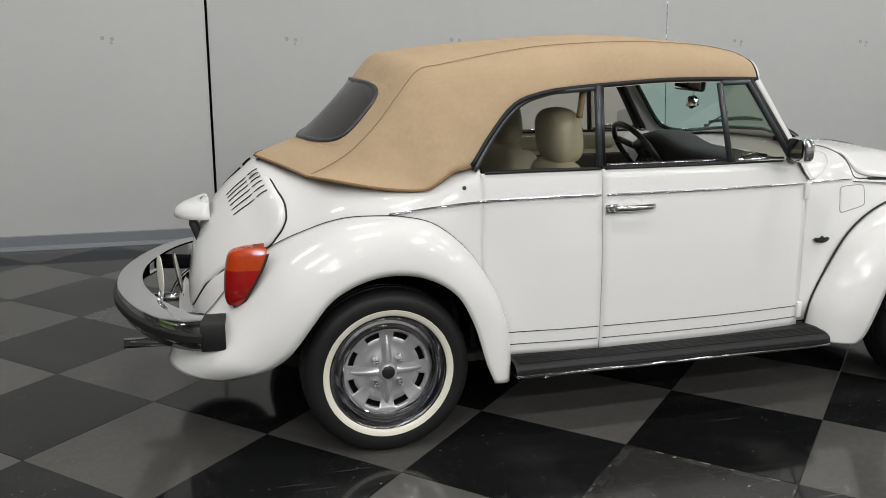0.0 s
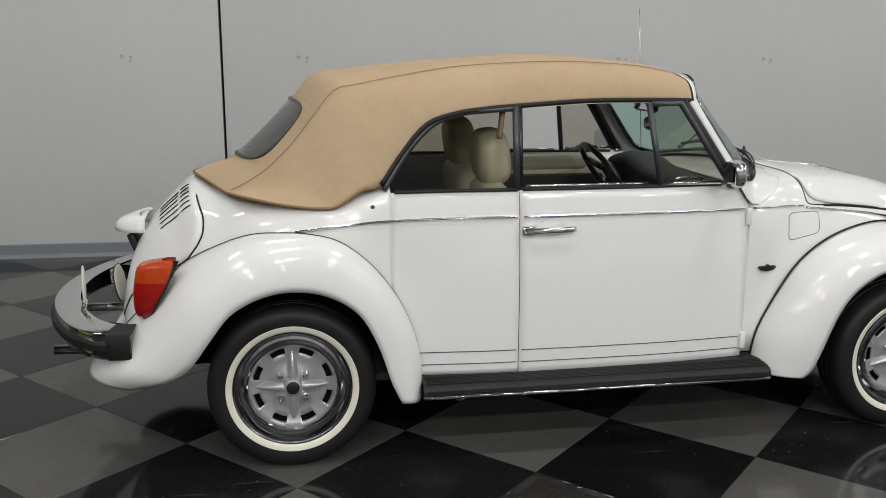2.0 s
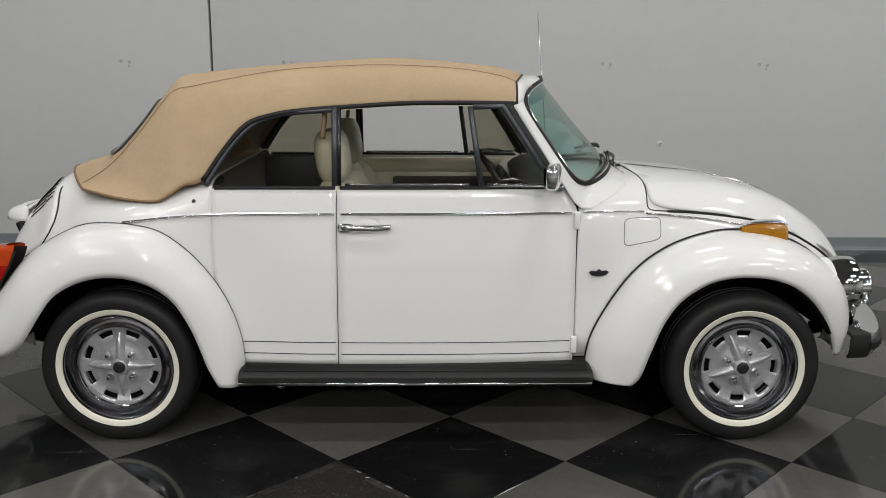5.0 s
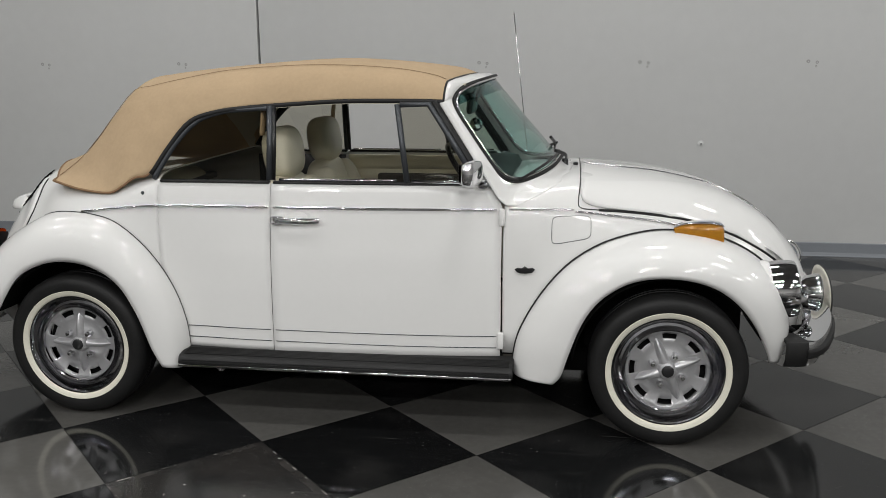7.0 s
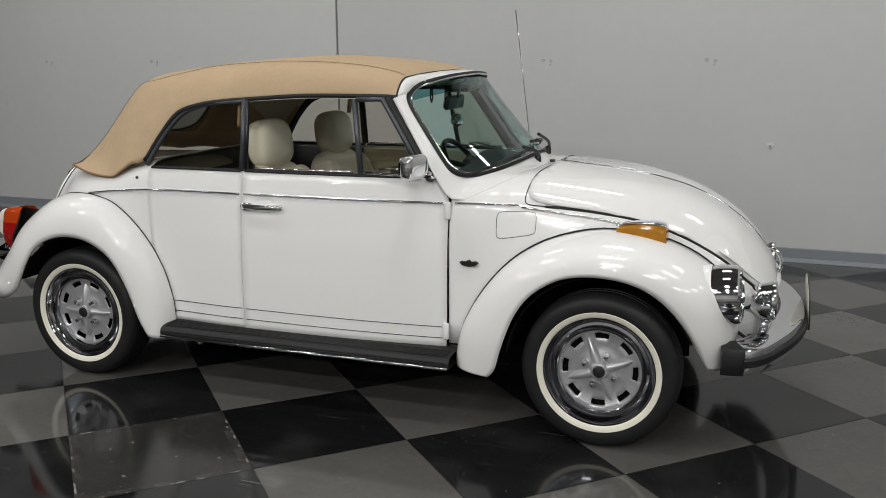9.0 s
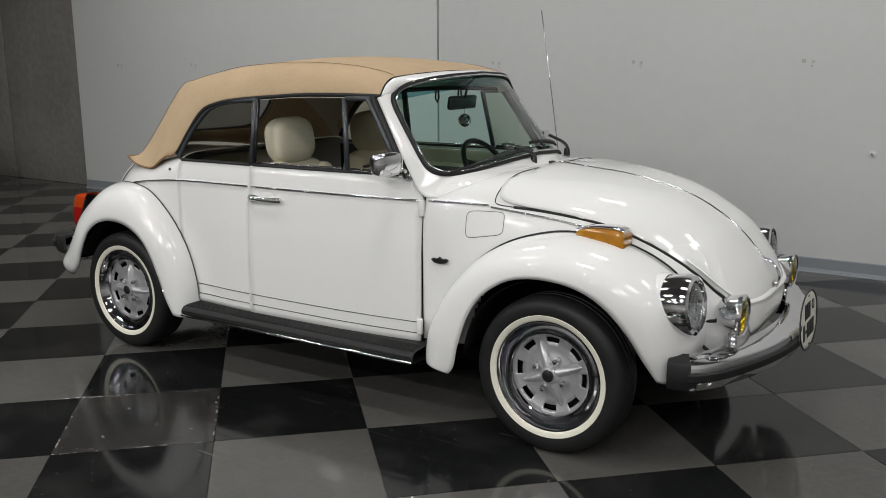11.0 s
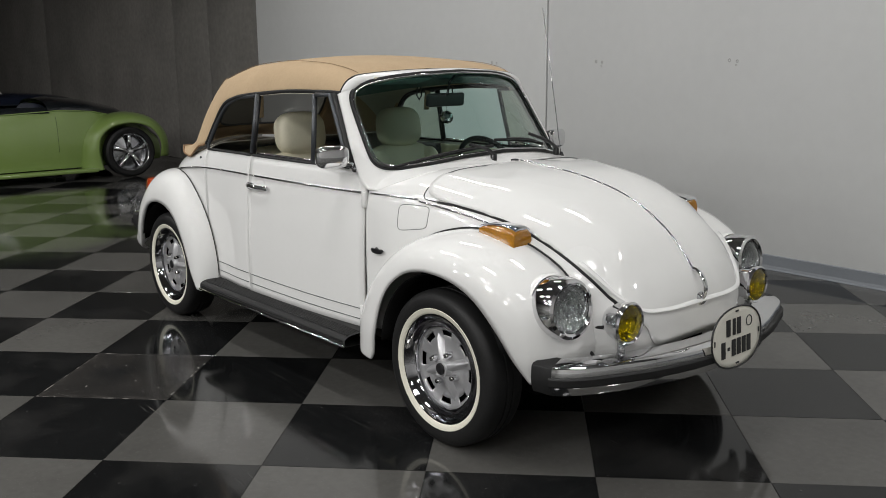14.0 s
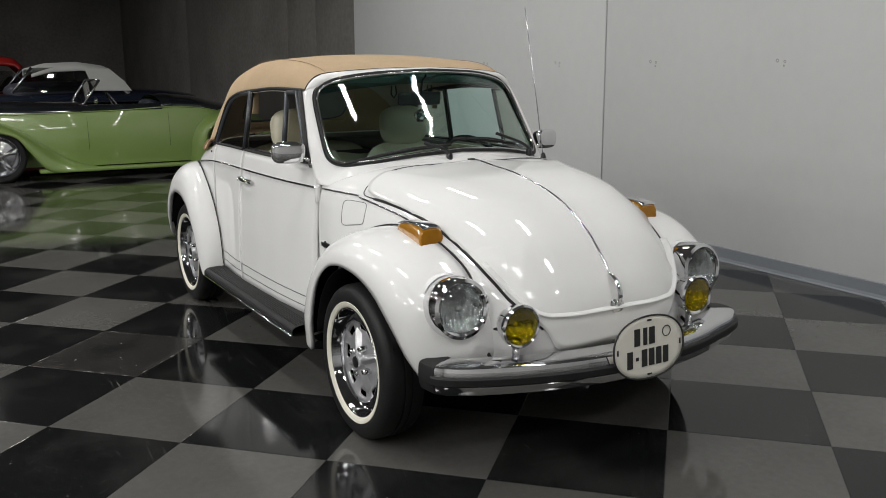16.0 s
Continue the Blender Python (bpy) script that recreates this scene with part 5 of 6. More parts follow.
# oval plates; their characters are plain bars
def oval_plate(name, parent, m, sy, sz, label):
    ob = part(name, disc_sheet(name, lambda a, b: (0.0, sy * a, sz * b), rounded(64, 2.25), 6), PLATE_WHITE, parent, label, 0.003)
    ob.matrix_basis = m
    part("plate_rim", tube("plate_rim", [(0.001, sy * a, sz * b) for a, b in rounded(64, 2.25)], 0.0035, 6, True), PLATE_BLACK, ob)
    for y, w in ((-0.058, 0.026), (-0.020, 0.018), (0.012, 0.026)):
        part("bar", box("bar", 0.002, w, 0.062, 0), PLATE_BLACK, ob).matrix_basis = pose(0.0022, y, 0.042)
    for k in range(6):
        part("bar", box("bar", 0.002, 0.012 if k == 1 else 0.025, 0.012 if k == 1 else 0.062, 0), PLATE_BLACK, ob).matrix_basis = pose(0.0022, -0.092 + 0.034 * k, -0.036)
    part("seal_mark", tube("seal_mark", [(0.002, 0.082 + 0.019 * math.cos(w / 4 * math.pi / 3), 0.048 + 0.019 * math.sin(w / 4 * math.pi / 3)) for w in range(24)], 0.0018, 6, True), PLATE_BLACK, ob)
    for y, z in ((-0.148, 0.0), (0.148, 0.0), (0.0, 0.098), (0.0, -0.098)):
        part("plate_slot", box("plate_slot", 0.002, 0.006 if y else 0.02, 0.02 if y else 0.006, 0), PLATE_BLACK, ob).matrix_basis = pose(0.0022, y, z)
    return ob


oval_plate("front_plate", fb, pose(1.968, 0.039, 0.440, 0, -4, 0), 0.166, 0.114, "white oval plate on the front bumper")
oval_plate("rear_plate", lid, pose(-1.925, 0.0, 0.535, 0, 10, 180), 0.10, 0.075, "white oval plate behind the bumper")
# thin plain disc that stands for an oval plate seen edge-on
rear_disc = part("rear_reflector", turned("rear_reflector", [(0.0, 0.004), (0.05, 0.0035), (0.068, 0.002), (0.072, -0.001), (0.068, -0.004), (0.0, -0.006)], 36, "x"), PLATE_WHITE, rbm, "small white disc on a chrome stalk")
rear_disc.matrix_basis = pose(-1.98, -0.396, 0.632, 0, 0, 9)
part("stalk", tube("stalk", [(0, 0, -0.06), (-0.02, 0, -0.15)], 0.010, 10), CHROME, rear_disc)

# ---------- wheels ----------
def build_wheel():
    w = part("wheel", turned("wheel", [(0.156, 0.036), (0.160, 0.058), (0.164, 0.060), (0.168, 0.050), (0.176, 0.040), (0.186, 0.038), (0.196, 0.048), (0.203, 0.072), (0.207, 0.080), (0.210, 0.080), (0.211, 0.070), (0.207, 0.03), (0.195, -0.06)], 72), SHADED_CHROME, car, "silver four-spoke road wheel with a chrome rim")
    part("tyre", turned("tyre", [(0.205, 0.062), (0.211, 0.076), (0.222, 0.083), (0.244, 0.089), (0.265, 0.090), (0.283, 0.084), (0.296, 0.072), (0.3015, 0.058), (0.3035, 0.04), (0.304, 0.02), (0.298, 0.018), (0.298, 0.012), (0.304, 0.010), (0.304, -0.010), (0.298, -0.012), (0.298, -0.018), (0.304, -0.02), (0.3025, -0.045), (0.295, -0.07), (0.25, -0.09), (0.20, -0.07)], 96), TYRE, w, "black rubber tyre")
    part("whitewall", turned("whitewall", [(0.2135, 0.0785), (0.2155, 0.0822), (0.222, 0.0850), (0.231, 0.0878), (0.2355, 0.0888), (0.238, 0.086)], 96), WHITEWALL, w, "cream whitewall band")
    # centre disc with eight slots
    verts, faces = [], []
    ring = [(0.0, 0.044), (0.045, 0.044), (0.072, 0.034), (0.104, 0.026), (0.124, 0.034), (0.146, 0.036), (0.160, 0.046)]
    n = 128
    for r, h in ring:
        for k in range(n):
            verts.append((r * math.cos(2 * math.pi * k / n), h, r * math.sin(2 * math.pi * k / n)))
    for i in range(len(ring) - 1):
        for k in range(n):
            mid = ((k + 0.5) / n * 8) % 1
            if i == 4 and abs(mid - 0.5) < 0.26:
                continue
            a, b = i * n, (i + 1) * n
            faces.append((a + k, b + k, b + (k + 1) % n, a + (k + 1) % n))
    part("centre_disc", mesh_from("centre_disc", verts, faces), SILVER, w, "", 0.004)
    part("drum", turned("drum", [(0.0, 0.012), (0.15, 0.010), (0.15, -0.06)], 48), UNDER, w)
    for k in range(4):
        a = k * math.pi / 2
        rows = [(0.018, 0.028, 0.064), (0.045, 0.021, 0.064), (0.08, 0.0155, 0.060), (0.116, 0.0105, 0.050), (0.136, 0.006, 0.036)]
        verts, faces = [], []
        for r, hw, h in rows:
            for d, hh in ((-hw * 1.35, 0.030), (-hw * 0.45, h - 0.003), (0, h), (hw * 0.45, h - 0.003), (hw * 1.35, 0.030)):
                verts.append((r * math.cos(a) - d * math.sin(a), hh, r * math.sin(a) + d * math.cos(a)))
        for i in range(len(rows) - 1):
            for j in range(4):
                faces.append((i * 5 + j, i * 5 + j + 1, i * 5 + j + 6, i * 5 + j + 5))
        part("spoke", mesh_from("spoke", verts, faces), SILVER, w)
        part("spoke_slot", box("spoke_slot", 0.012, 0.004, 0.005, 0.001), UNDER, w).matrix_basis = pose(0, 0, 0, 0, -math.degrees(a), 0) @ pose(0.042, 0.060, 0)
        b = a + math.pi / 4
        part("wheel_nut", turned("wheel_nut", [(0.0, 0.032), (0.0085, 0.030), (0.0125, 0.021), (0.0145, 0.0), (0.016, -0.008)], 14), CHROME, w).matrix_basis = pose(0.062 * math.cos(b), 0.040, 0.062 * math.sin(b))
    part("hub_ring", turned("hub_ring", [(0.024, 0.070), (0.030, 0.068), (0.036, 0.058), (0.042, 0.045)], 40), SILVER, w)
    part("hub_cap", turned("hub_cap", [(0.0, 0.077), (0.016, 0.0765), (0.022, 0.074), (0.0245, 0.068), (0.0245, 0.05)], 32), BLACK_GLOSS, w, "black plastic hub cap")
    return w


first = build_wheel()
spots = [(-1.211, -1, 0), (1.212, -1, 21), (-1.211, 1, 40), (1.212, 1, 65)]
for k, (x, side, spin) in enumerate(spots):
    yw = 0.668 if x < 0 else 0.689
    x -= 0.008 if x < 0 else 0.0
    m = pose(x, side * yw, 0.304, 0, spin, 0) if side > 0 else pose(x, side * yw, 0.304, 0, 0, 180) @ pose(0, 0, 0, 0, spin, 0)
    if k == 0:
        first.matrix_basis = m
    else:
        copy_thing(first, m)
# dark wheel housings and underside
for cx, h0 in ((1.21, 0.13), (-1.21, 0.03)):
    for side in (-1, 1):
        part("wheel_housing", sheet("wheel_housing", lambda u, v: (cx + 0.366 * math.cos(math.pi * (h0 + 0.84 * u)), side * (0.42 + 0.345 * v), 0.298 + 0.372 * math.sin(math.pi * (h0 + 0.84 * u))), 24, 4), UNDER, car, "", 0.004)
        part("housing_wall", box("housing_wall", 0.62, 0.02, 0.34, 0), UNDER, car).matrix_basis = pose(cx, side * 0.47, 0.48)
part("floor_pan", box("floor_pan", 2.9, 0.95, 0.10, 0.02), UNDER, car).matrix_basis = pose(0.0, 0, 0.235)
part("front_axle", tube("front_axle", [(1.21, -0.62, 0.28), (1.21, 0.62, 0.28)], 0.035, 12), UNDER, car)
part("rear_axle", tube("rear_axle", [(-1.21, -0.62, 0.29), (-1.21, 0.62, 0.29)], 0.05, 12), UNDER, car)
part("engine_sump", cushion(0.5, 0.55, 0.22, 3), UNDER, car).matrix_basis = pose(-1.62, 0, 0.32)

# ornament hanging from the mirror
ball = thing("mirror_ball_ornament", "small silver mirror ball hanging on a cord", "ornament", pose(0.392, -0.018, 1.185))
bm = bmesh.new()
bmesh.ops.create_icosphere(bm, subdivisions=2, radius=0.032)
part("ball", from_bm("ball", bm, False), CHROME, ball)
part("cord", tube("cord", [(0, 0, 0.024), (0, 0, 0.075)], 0.0012, 6), CHROME_DULL, ball)

# ---------- wall fixings ----------
HOLE = material("old_filler", (0.40, 0.40, 0.39), 0.8, vary=0.2, scale=60)
for k, x in enumerate((-6.05, -4.83, -3.60, -2.385, -1.14, 0.09, 1.31, 2.515, 3.74, 4.96)):
    owner = [o for o in scene.objects if o.name == ("wall_north_1" if x < SEAM else "wall_north_2")][0]
    for dx, dz, r in ((-0.03, 0.004, 0.007), (0.032, -0.002, 0.006), (0.026, -0.03, 0.004)):
        h = part("fixing_hole", turned("fixing_hole", [(0.0, 0.004), (r * 0.5, 0.002), (r, -0.001), (r * 1.5, -0.003), (r * 2.0, 0.0)], 14), HOLE, owner)
        h.matrix_basis = Matrix.Translation(Vector((x + dx + 0.004 * math.sin(k * 7), Y1 - 0.001, 1.447 + dz)) - owner.location)
bolt = thing("wall_bolt", "small dull metal bolt stub fixed to the pale wall", "wall bolt", pose(1.752, Y1, 0.842))
part("bolt_plate", turned("bolt_plate", [(0.0, -0.012), (0.010, -0.012), (0.012, -0.006), (0.022, -0.005), (0.024, 0.0)], 20), WALL_PAINT, bolt)
part("bolt_stub", tube("bolt_stub", [(0, -0.01, 0.0), (0.0, -0.035, 0.004)], 0.005, 10), CHROME_DULL, bolt)

# ---------- the lime roadster behind ----------
GREEN_GAP = material("dark_green_gap", (0.03, 0.05, 0.015), 0.6, vary=0.1)
rod = thing("roadster", "lime green and black hot rod roadster, parked by the concrete wall", "car", pose(-8.82, 0.075, 0, 0, 0, -90))
NAVY = material("navy_car_paint", (0.010, 0.014, 0.028), 0.25, coat=1.0, vary=0.1, scale=3)
SEAT_DARK = material("dark_blue_leather", (0.012, 0.016, 0.03), 0.5, vary=0.1, scale=10)


def rod_half(x):
    """Half width and the heights of sill, waist line and deck along the roadster."""
    xs = [-2.15, -1.9, -1.5, -1.1, -0.7, 0.0, 0.6, 1.0, 1.5, 1.9]
    w = np.interp(x, xs, [0.12, 0.30, 0.48, 0.58, 0.63, 0.65, 0.62, 0.55, 0.42, 0.30])
    waist = np.interp(x, xs, [0.42, 0.60, 0.78, 0.87, 0.90, 0.865, 0.85, 0.84, 0.83, 0.80])
    deck = np.interp(x, xs, [0.50, 0.72, 0.92, 1.02, 1.06, 0.98, 0.98, 0.98, 0.99, 0.98])
    return w, waist, deck


def rod_side(side):
    def f(u, v):
        x = -2.15 + 4.05 * u
        w, waist, _ = rod_half(x)
        z = 0.16 + (waist - 0.16) * v
        return (x, side * (w + 0.10 * math.sin(math.pi * min(v * 0.9 + 0.1, 1.0)) ** 0.8 * 0.6), z)
    return f


for side in (-1, 1):
    sd = part("body_side", sheet("body_side", rod_side(side), 50, 12, flip=side < 0), GREEN, rod, "lime green side panel")
    part("waist_strip", tube("waist_strip", [np.array(rod_side(side)(i / 50, 1.0)) + np.array([0, side * 0.006, 0.0]) for i in range(51)], 0.009, 6), GREEN, rod)
    for xg in (-0.62, 0.42):
        part("door_gap", tube("door_gap", [np.array(rod_side(side)((xg + 2.15) / 4.05, v / 10)) + np.array([0, side * 0.001, 0]) for v in range(3, 10)], 0.0022, 5), GREEN_GAP, sd)
    part("running_board", box("running_board", 2.1, 0.22, 0.05, 0.015), GREEN, rod).matrix_basis = pose(0.0, side * 0.73, 0.125)
    # wings: rear arch and long front sweep
    RJ = [(-2.10, 0.24), (-2.09, 0.44), (-2.02, 0.62), (-1.84, 0.78), (-1.55, 0.85), (-1.25, 0.80), (-1.02, 0.64), (-0.92, 0.44), (-0.90, 0.20), (-0.90, 0.12)]
    RA = [(-1.93, 0.24), (-1.93, 0.38), (-1.88, 0.52), (-1.76, 0.65), (-1.53, 0.715), (-1.28, 0.68), (-1.12, 0.56), (-1.08, 0.38), (-1.10, 0.22), (-1.12, 0.12)]
    part("rear_wing", fender_mesh("rear_wing", RJ, [0.50] * 10, RA, [0.72, 0.78, 0.82, 0.84, 0.85, 0.85, 0.84, 0.83, 0.82, 0.82], side), GREEN, rod, "", 0.006)
    FJ = [(0.30, 0.14), (0.55, 0.20), (0.80, 0.33), (1.02, 0.50), (1.25, 0.66), (1.50, 0.74), (1.75, 0.70), (1.95, 0.55), (2.05, 0.40)]
    FA = [(0.32, 0.10), (0.60, 0.11), (0.92, 0.13), (1.14, 0.38), (1.28, 0.56), (1.50, 0.63), (1.72, 0.58), (1.88, 0.46), (1.96, 0.36)]
    part("front_wing", fender_mesh("front_wing", FJ, [0.60, 0.58, 0.55, 0.52, 0.48, 0.45, 0.42, 0.40, 0.40], FA, [0.82, 0.83, 0.84, 0.85, 0.85, 0.85, 0.83, 0.80, 0.76], side), GREEN, rod, "", 0.006)
part("rear_deck", sheet("rear_deck", lambda u, v: (lambda x, a: (x, rod_half(x)[0] * math.sin(a) * 1.02, rod_half(x)[1] + (rod_half(x)[2] - rod_half(x)[1]) * math.cos(a) ** 0.8))(-2.15 + 1.62 * u, math.pi * (v - 0.5)), 30, 20), BLACK_PAINT, rod, "glossy black rear deck")
part("bonnet", sheet("bonnet", lambda u, v: (lambda x, a: (x, rod_half(x)[0] * math.sin(a) * 1.02, rod_half(x)[1] + (rod_half(x)[2] - rod_half(x)[1]) * math.cos(a) ** 0.8))(0.48 + 1.42 * u, math.pi * (v - 0.5)), 26, 20), BLACK_PAINT, rod, "glossy black bonnet")
for side in (-1, 1):
    part("door_top", sheet("door_top", lambda u, v: (-0.55 + 1.05 * u, side * (0.655 - 0.10 * v), 0.87 + 0.075 * math.sin(v * 2.2)), 12, 8), BLACK_PAINT, rod)
part("tub", box("tub", 1.1, 1.0, 0.06, 0.01), CARPET, rod).matrix_basis = pose(-0.05, 0, 0.45)
part("bench", cushion(0.22, 1.05, 0.55, 3.5), SEAT_DARK, rod).matrix_basis = pose(-0.48, 0, 0.71, 0, -12, 0)
fr_pts = [(0.44, -0.60, 0.93), (0.36, -0.59, 1.06), (0.22, -0.56, 1.25), (0.22, 0.56, 1.25), (0.36, 0.59, 1.06), (0.44, 0.60, 0.93)]
part("windscreen_frame", tube("windscreen_frame", fr_pts, 0, 8, True, (0.016, 0.016)), CHROME, rod, "chrome windscreen frame")
part("windscreen", mesh_from("windscreen", fr_pts, [(0, 1, 2, 3, 4, 5)], False), GLASS, rod).visible_shadow = False
part("steering_wheel", tube("steering_wheel", [(0.02 + 0.08 * math.sin(2 * math.pi * i / 32), 0.30 + 0.17 * math.cos(2 * math.pi * i / 32), 0.96 + 0.14 * math.sin(2 * math.pi * i / 32)) for i in range(32)], 0.012, 8, True), CHROME_DULL, rod)
part("door_mirror", cushion(0.05, 0.10, 0.08, 2.4), CHROME, rod).matrix_basis = pose(0.30, 0.72, 1.0)
part("underside", box("underside", 3.6, 0.95, 0.10, 0.02), UNDER, rod).matrix_basis = pose(-0.1, 0, 0.19)


def rod_wheel(x, side):
    w = part("wheel", turned("wheel", [(0.0, 0.02), (0.04, 0.02), (0.05, 0.0), (0.20, -0.03), (0.215, 0.02), (0.235, 0.06), (0.245, 0.07), (0.25, 0.05)], 48), CHROME_DULL, rod, "polished five-spoke alloy wheel")
    w.matrix_basis = pose(x, side * 0.74, 0.33) if side > 0 else pose(x, side * 0.74, 0.33, 0, 0, 180)
    part("tyre", turned("tyre", [(0.245, 0.06), (0.26, 0.075), (0.30, 0.078), (0.325, 0.06), (0.33, 0.02), (0.33, -0.06), (0.30, -0.09), (0.24, -0.09)], 56), TYRE, w)
    for k in range(5):
        a = 2 * math.pi * k / 5 + 0.3
        verts = []
        for r, hw, h in ((0.03, 0.032, 0.045), (0.12, 0.026, 0.05), (0.225, 0.042, 0.055)):
            for d, hh in ((-hw, h - 0.02), (-hw * 0.6, h), (hw * 0.6, h), (hw, h - 0.02)):
                verts.append((r * math.cos(a) - d * math.sin(a), hh, r * math.sin(a) + d * math.cos(a)))
        faces = [(i * 4 + j, i * 4 + j + 1, i * 4 + j + 5, i * 4 + j + 4) for i in range(2) for j in range(3)]
        part("spoke", mesh_from("spoke", verts, faces), CHROME, w, "", 0.015)
    part("hub_cap", turned("hub_cap", [(0.0, 0.065), (0.03, 0.06), (0.036, 0.04)], 24), CHROME, w)


for side in (-1, 1):
    rod_wheel(-1.495, side)
    rod_wheel(1.50, side)

# ---------- the dark saloon with a white top, farther back ----------
sal = thing("hardtop_car", "dark blue vintage car with a white roof, parked behind", "car", pose(-11.6, -0.42, 0, 0, 0, -90))
WHITE_TOP = material("white_vinyl_roof", (0.50, 0.50, 0.48), 0.55, vary=0.04, scale=6)
rows = [(-2.3, 0.55, 0.86), (-2.2, 0.80, 0.98), (-1.6, 0.88, 1.06), (-0.8, 0.92, 1.06), (0.6, 0.92, 1.03), (1.5, 0.90, 1.02), (2.3, 0.84, 0.96), (2.45, 0.60, 0.82)]


def sal_body(u, v):
    x, w, h = even(rows, u)
    a = math.pi * v
    c, s = math.cos(a), math.sin(a)
    return (x, math.copysign(abs(c) ** 0.35, c) * w, 0.28 + (h - 0.28) * abs(s) ** 0.4)


part("body", sheet("body", sal_body, 40, 30), NAVY, sal, "glossy dark blue body")


def sal_roof(u, v):
    x = -1.13 + 1.42 * u
    h = float(np.interp(u, [0, 0.22, 0.5, 0.8, 1.0], [1.06, 1.42, 1.48, 1.46, 1.38]))
    a = math.pi * v
    c, s = math.cos(a), math.sin(a)
    return (x, math.copysign(abs(c) ** 0.5, c) * 0.72, h - 0.11 * (1 - abs(s) ** 0.7))


part("roof", sheet("roof", sal_roof, 24, 24), WHITE_TOP, sal, "white roof", 0.03)
for side in (-1, 1):
    part("roof_pillar", mesh_from("roof_pillar", [(-1.16, side * 0.765, 1.05), (-0.60, side * 0.775, 1.06), (-0.48, side * 0.735, 1.39), (-0.84, side * 0.725, 1.40), (-1.06, side * 0.745, 1.20)], [(0, 1, 2, 3, 4)], False), WHITE_TOP, sal, "", 0.03)
    part("screen_pillar", tube("screen_pillar", [(0.58, side * 0.76, 1.04), (0.28, side * 0.72, 1.42)], 0.022, 8), CHROME_DULL, sal)
    part("side_window", mesh_from("side_window", [(-0.60, side * 0.765, 1.06), (0.55, side * 0.765, 1.05), (0.26, side * 0.725, 1.42), (-0.50, side * 0.725, 1.42)], [(0, 1, 2, 3)], False), GLASS_REAR, sal)
    part("side_trim", tube("side_trim", [(-2.1, side * 0.92, 0.78), (0, side * 0.945, 0.80), (2.2, side * 0.90, 0.78)], 0.012, 8), CHROME, sal)
    for x in (-1.45, 1.5):
        wh = part("wheel", turned("wheel", [(0.0, 0.03), (0.16, 0.03), (0.2, 0.05), (0.22, 0.03), (0.30, 0.03), (0.33, 0.0), (0.33, -0.1), (0.2, -0.12)], 40), TYRE, sal)
        wh.matrix_basis = pose(x, side * 0.82, 0.33) if side > 0 else pose(x, side * 0.82, 0.33, 0, 0, 180)
        part("hub_cap", turned("hub_cap", [(0.0, 0.06), (0.12, 0.05), (0.19, 0.04)], 32), CHROME, wh)
part("cabin", cushion(1.5, 1.3, 0.5, 4), SEAT_DARK, sal).matrix_basis = pose(-0.1, 0, 0.95)

# ---------- a red car farther along ----------
RED_PAINT = material("red_car_paint", (0.30, 0.012, 0.010), 0.3, coat=1.0, vary=0.05, scale=3)
redc = thing("red_car", "red vintage car parked far behind in the dark", "car", pose(-14.6, -1.45, 0, 0, 0, -90))
rows_r = [(-2.2, 0.55, 0.80), (-2.0, 0.80, 0.95), (-1.2, 0.88, 1.0), (1.2, 0.88, 0.98), (2.1, 0.80, 0.90), (2.3, 0.5, 0.75)]


def red_body(u, v):
    x, w, h = even(rows_r, u)
    c, s = math.cos(math.pi * v), math.sin(math.pi * v)
    return (x, math.copysign(abs(c) ** 0.35, c) * w, 0.26 + (h - 0.26) * abs(s) ** 0.4)


def red_roof(u, v):
    x = -1.3 + 2.2 * u
    h = float(np.interp(u, [0, 0.25, 0.5, 0.75, 1.0], [1.0, 1.58, 1.65, 1.60, 1.05]))
    c, s = math.cos(math.pi * v), math.sin(math.pi * v)
    return (x, math.copysign(abs(c) ** 0.6, c) * 0.70, h - 0.14 * (1 - abs(s) ** 0.7))


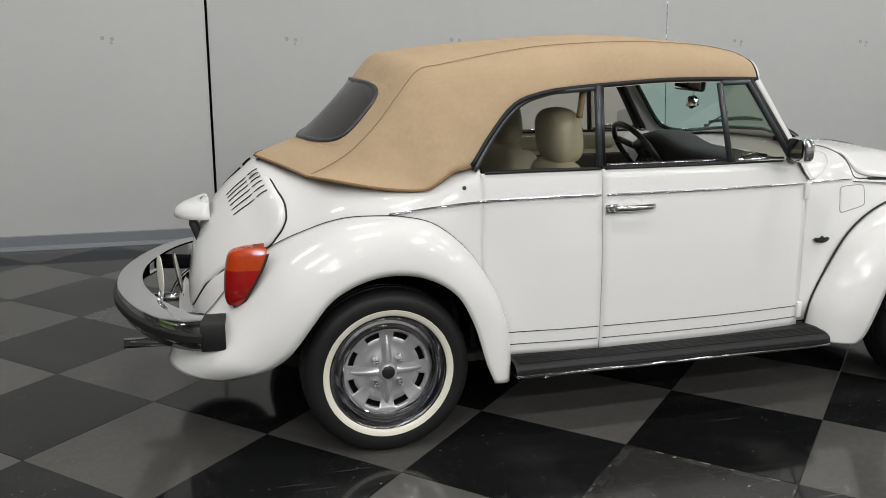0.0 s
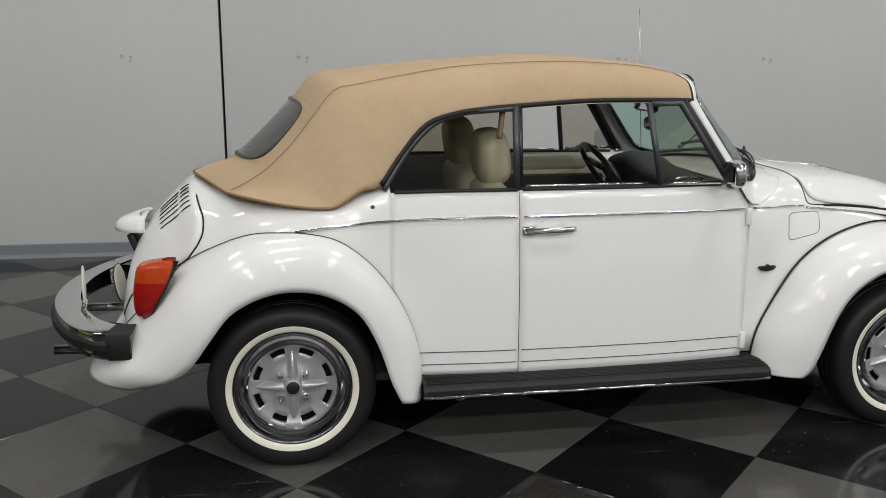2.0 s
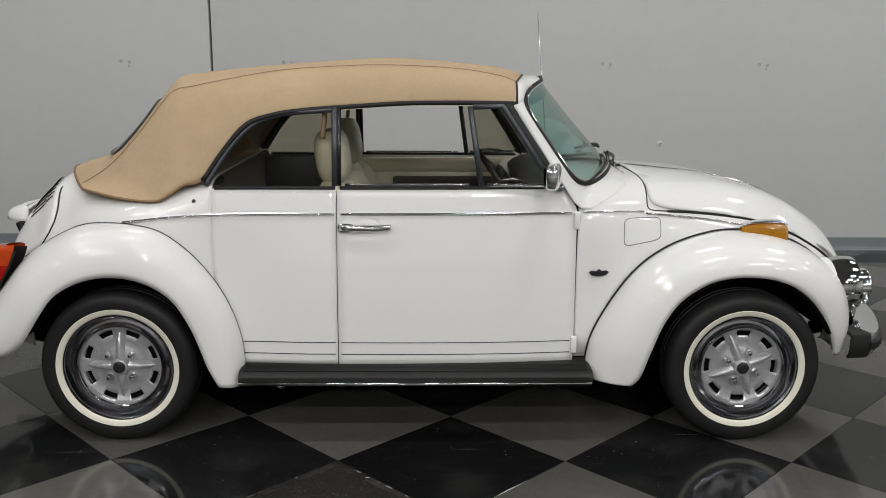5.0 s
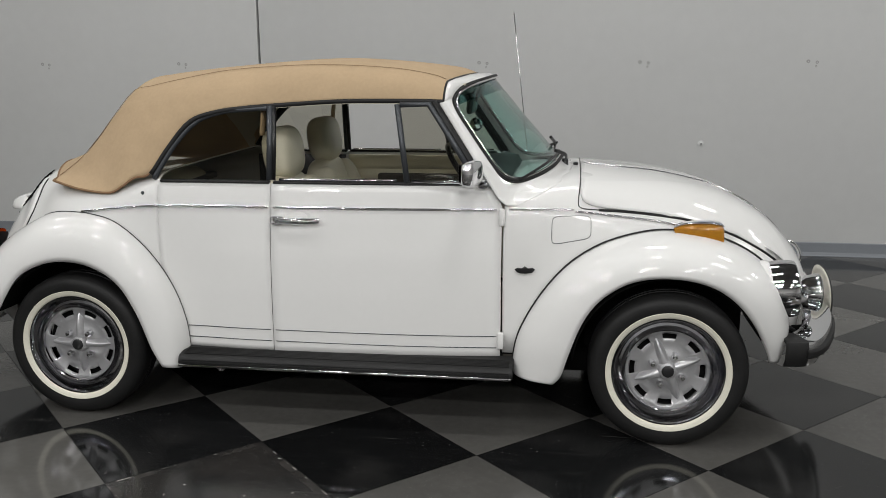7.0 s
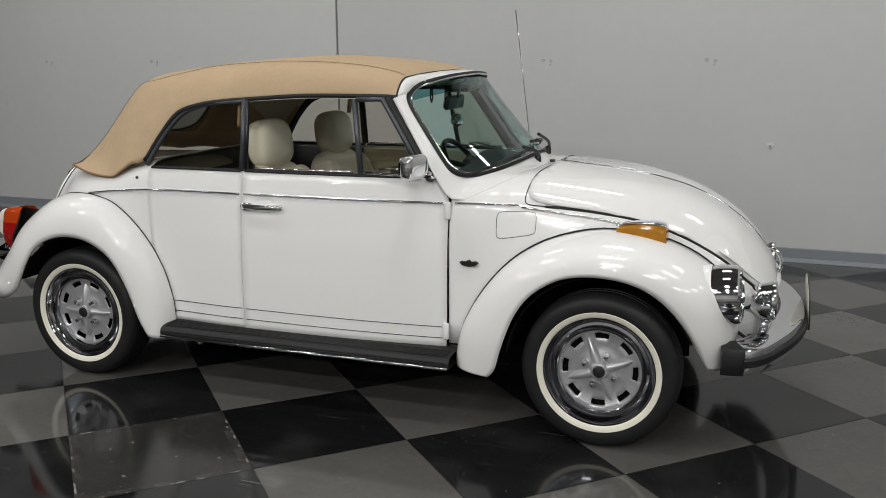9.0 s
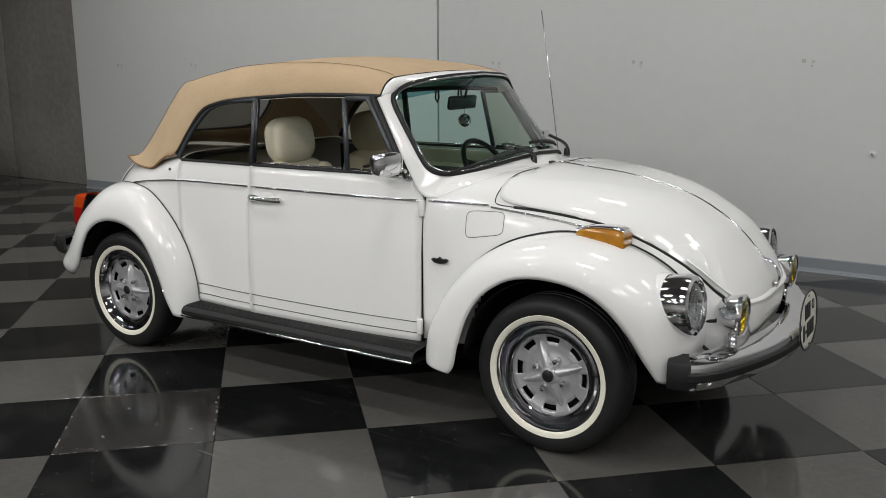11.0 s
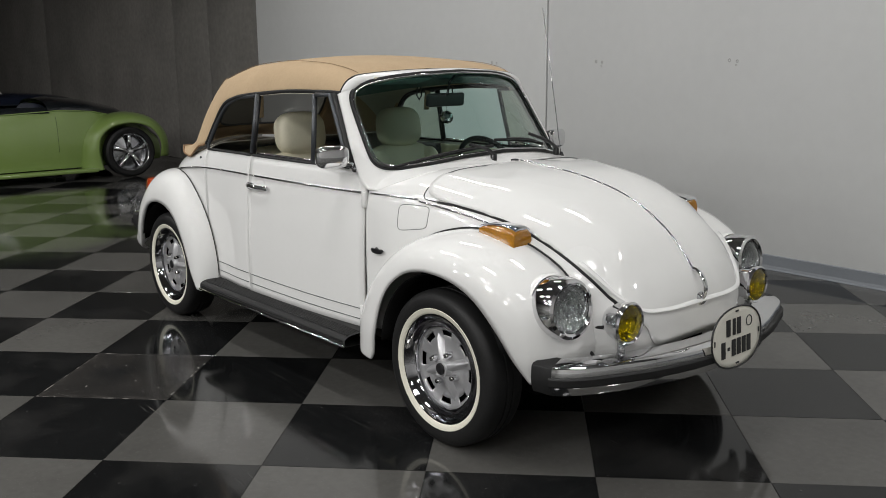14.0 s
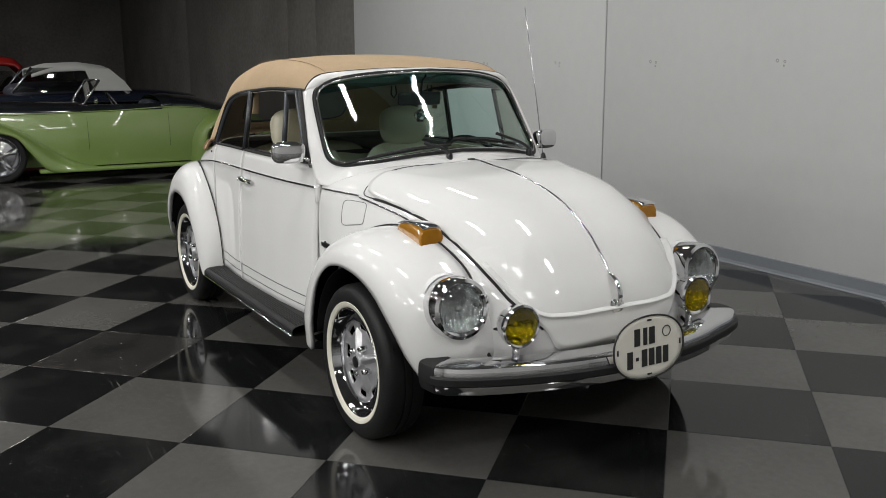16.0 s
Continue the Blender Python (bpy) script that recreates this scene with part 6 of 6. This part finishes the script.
part("body", sheet("body", red_body, 30, 24), RED_PAINT, redc)
part("roof", sheet("roof", red_roof, 24, 20), RED_PAINT, redc, "", 0.03)
for side in (-1, 1):
    part("side_window", mesh_from("side_window", [(-1.0, side * 0.72, 1.0), (0.75, side * 0.72, 1.0), (0.40, side * 0.70, 1.36), (-0.70, side * 0.70, 1.36)], [(0, 1, 2, 3)], False), GLASS_REAR, redc)
    for x in (-1.35, 1.4):
        wh = part("wheel", turned("wheel", [(0.0, 0.03), (0.2, 0.05), (0.22, 0.03), (0.30, 0.03), (0.33, 0.0), (0.33, -0.1), (0.2, -0.12)], 36), TYRE, redc)
        wh.matrix_basis = pose(x, side * 0.80, 0.33) if side > 0 else pose(x, side * 0.80, 0.33, 0, 0, 180)

# ---------- floor tiles ----------
S, PX, PY = 0.605, 0.513, -0.949
WORN_AT = (-1, -2)
ground = part("floor", box("floor", X1 - X0 + 0.6, YC - Y0 + 0.7, 0.2, 0, ((X0 + X1) / 2, (Y0 + YC) / 2, -0.103)), JOINT)
tagged(ground, "polished black and grey chequered tile floor", "floor", "", "structure")


def tile_mesh(name, mat):
    h, b = S / 2 - 0.0008, 0.0012
    verts, faces = [], []
    for e, z in ((h, -0.003), (h, -b * 0.6), (h - b, 0.0)):
        verts += [(-e, -e, z), (e, -e, z), (e, e, z), (-e, e, z)]
    for k in (0, 4):
        faces += [(k + i, k + (i + 1) % 4, k + 4 + (i + 1) % 4, k + 4 + i) for i in range(4)]
    faces.append((8, 9, 10, 11))
    me = mesh_from(name, verts, faces, False)
    me.materials.append(mat)
    return me


TILES = (tile_mesh("tile", TILE_DARK), tile_mesh("tile", TILE_LIGHT))
worn = tile_mesh("tile", TILE_WORN)
rest = ([], [])
A = math.sqrt(0.5)
count = 0
for i in range(-45, 46):
    for j in range(-45, 46):
        a, b = (i + 0.5) * S, (j + 0.5) * S
        x, y = PX + A * (a + b), PY + A * (b - a)
        if not (X0 - 0.4 < x < X1 + 0.4 and Y0 - 0.4 < y < YC + 0.4):
            continue
        kind = (i + j) % 2
        turn = pose(x, y, 0, 0, 0, -45)
        if -4.3 < x < 4.6 and -3.9 < y < 3.0 and count < 300:
            ob = new("tile", worn if (i, j) == WORN_AT else TILES[kind])
            ob.parent = ground
            ob.matrix_basis = turn
            count += 1
        else:
            rest[kind].append(turn)
for kind, mat in ((0, TILE_DARK), (1, TILE_LIGHT)):
    verts, faces = [], []
    src = TILES[kind]
    for m in rest[kind]:
        o = len(verts)
        verts += [m @ v.co for v in src.vertices]
        faces += [tuple(o + k for k in p.vertices) for p in src.polygons]
    ob = part("far_tiles", mesh_from("far_tiles", verts, faces, False), mat, ground)
    ob["kind"] = "stuff"
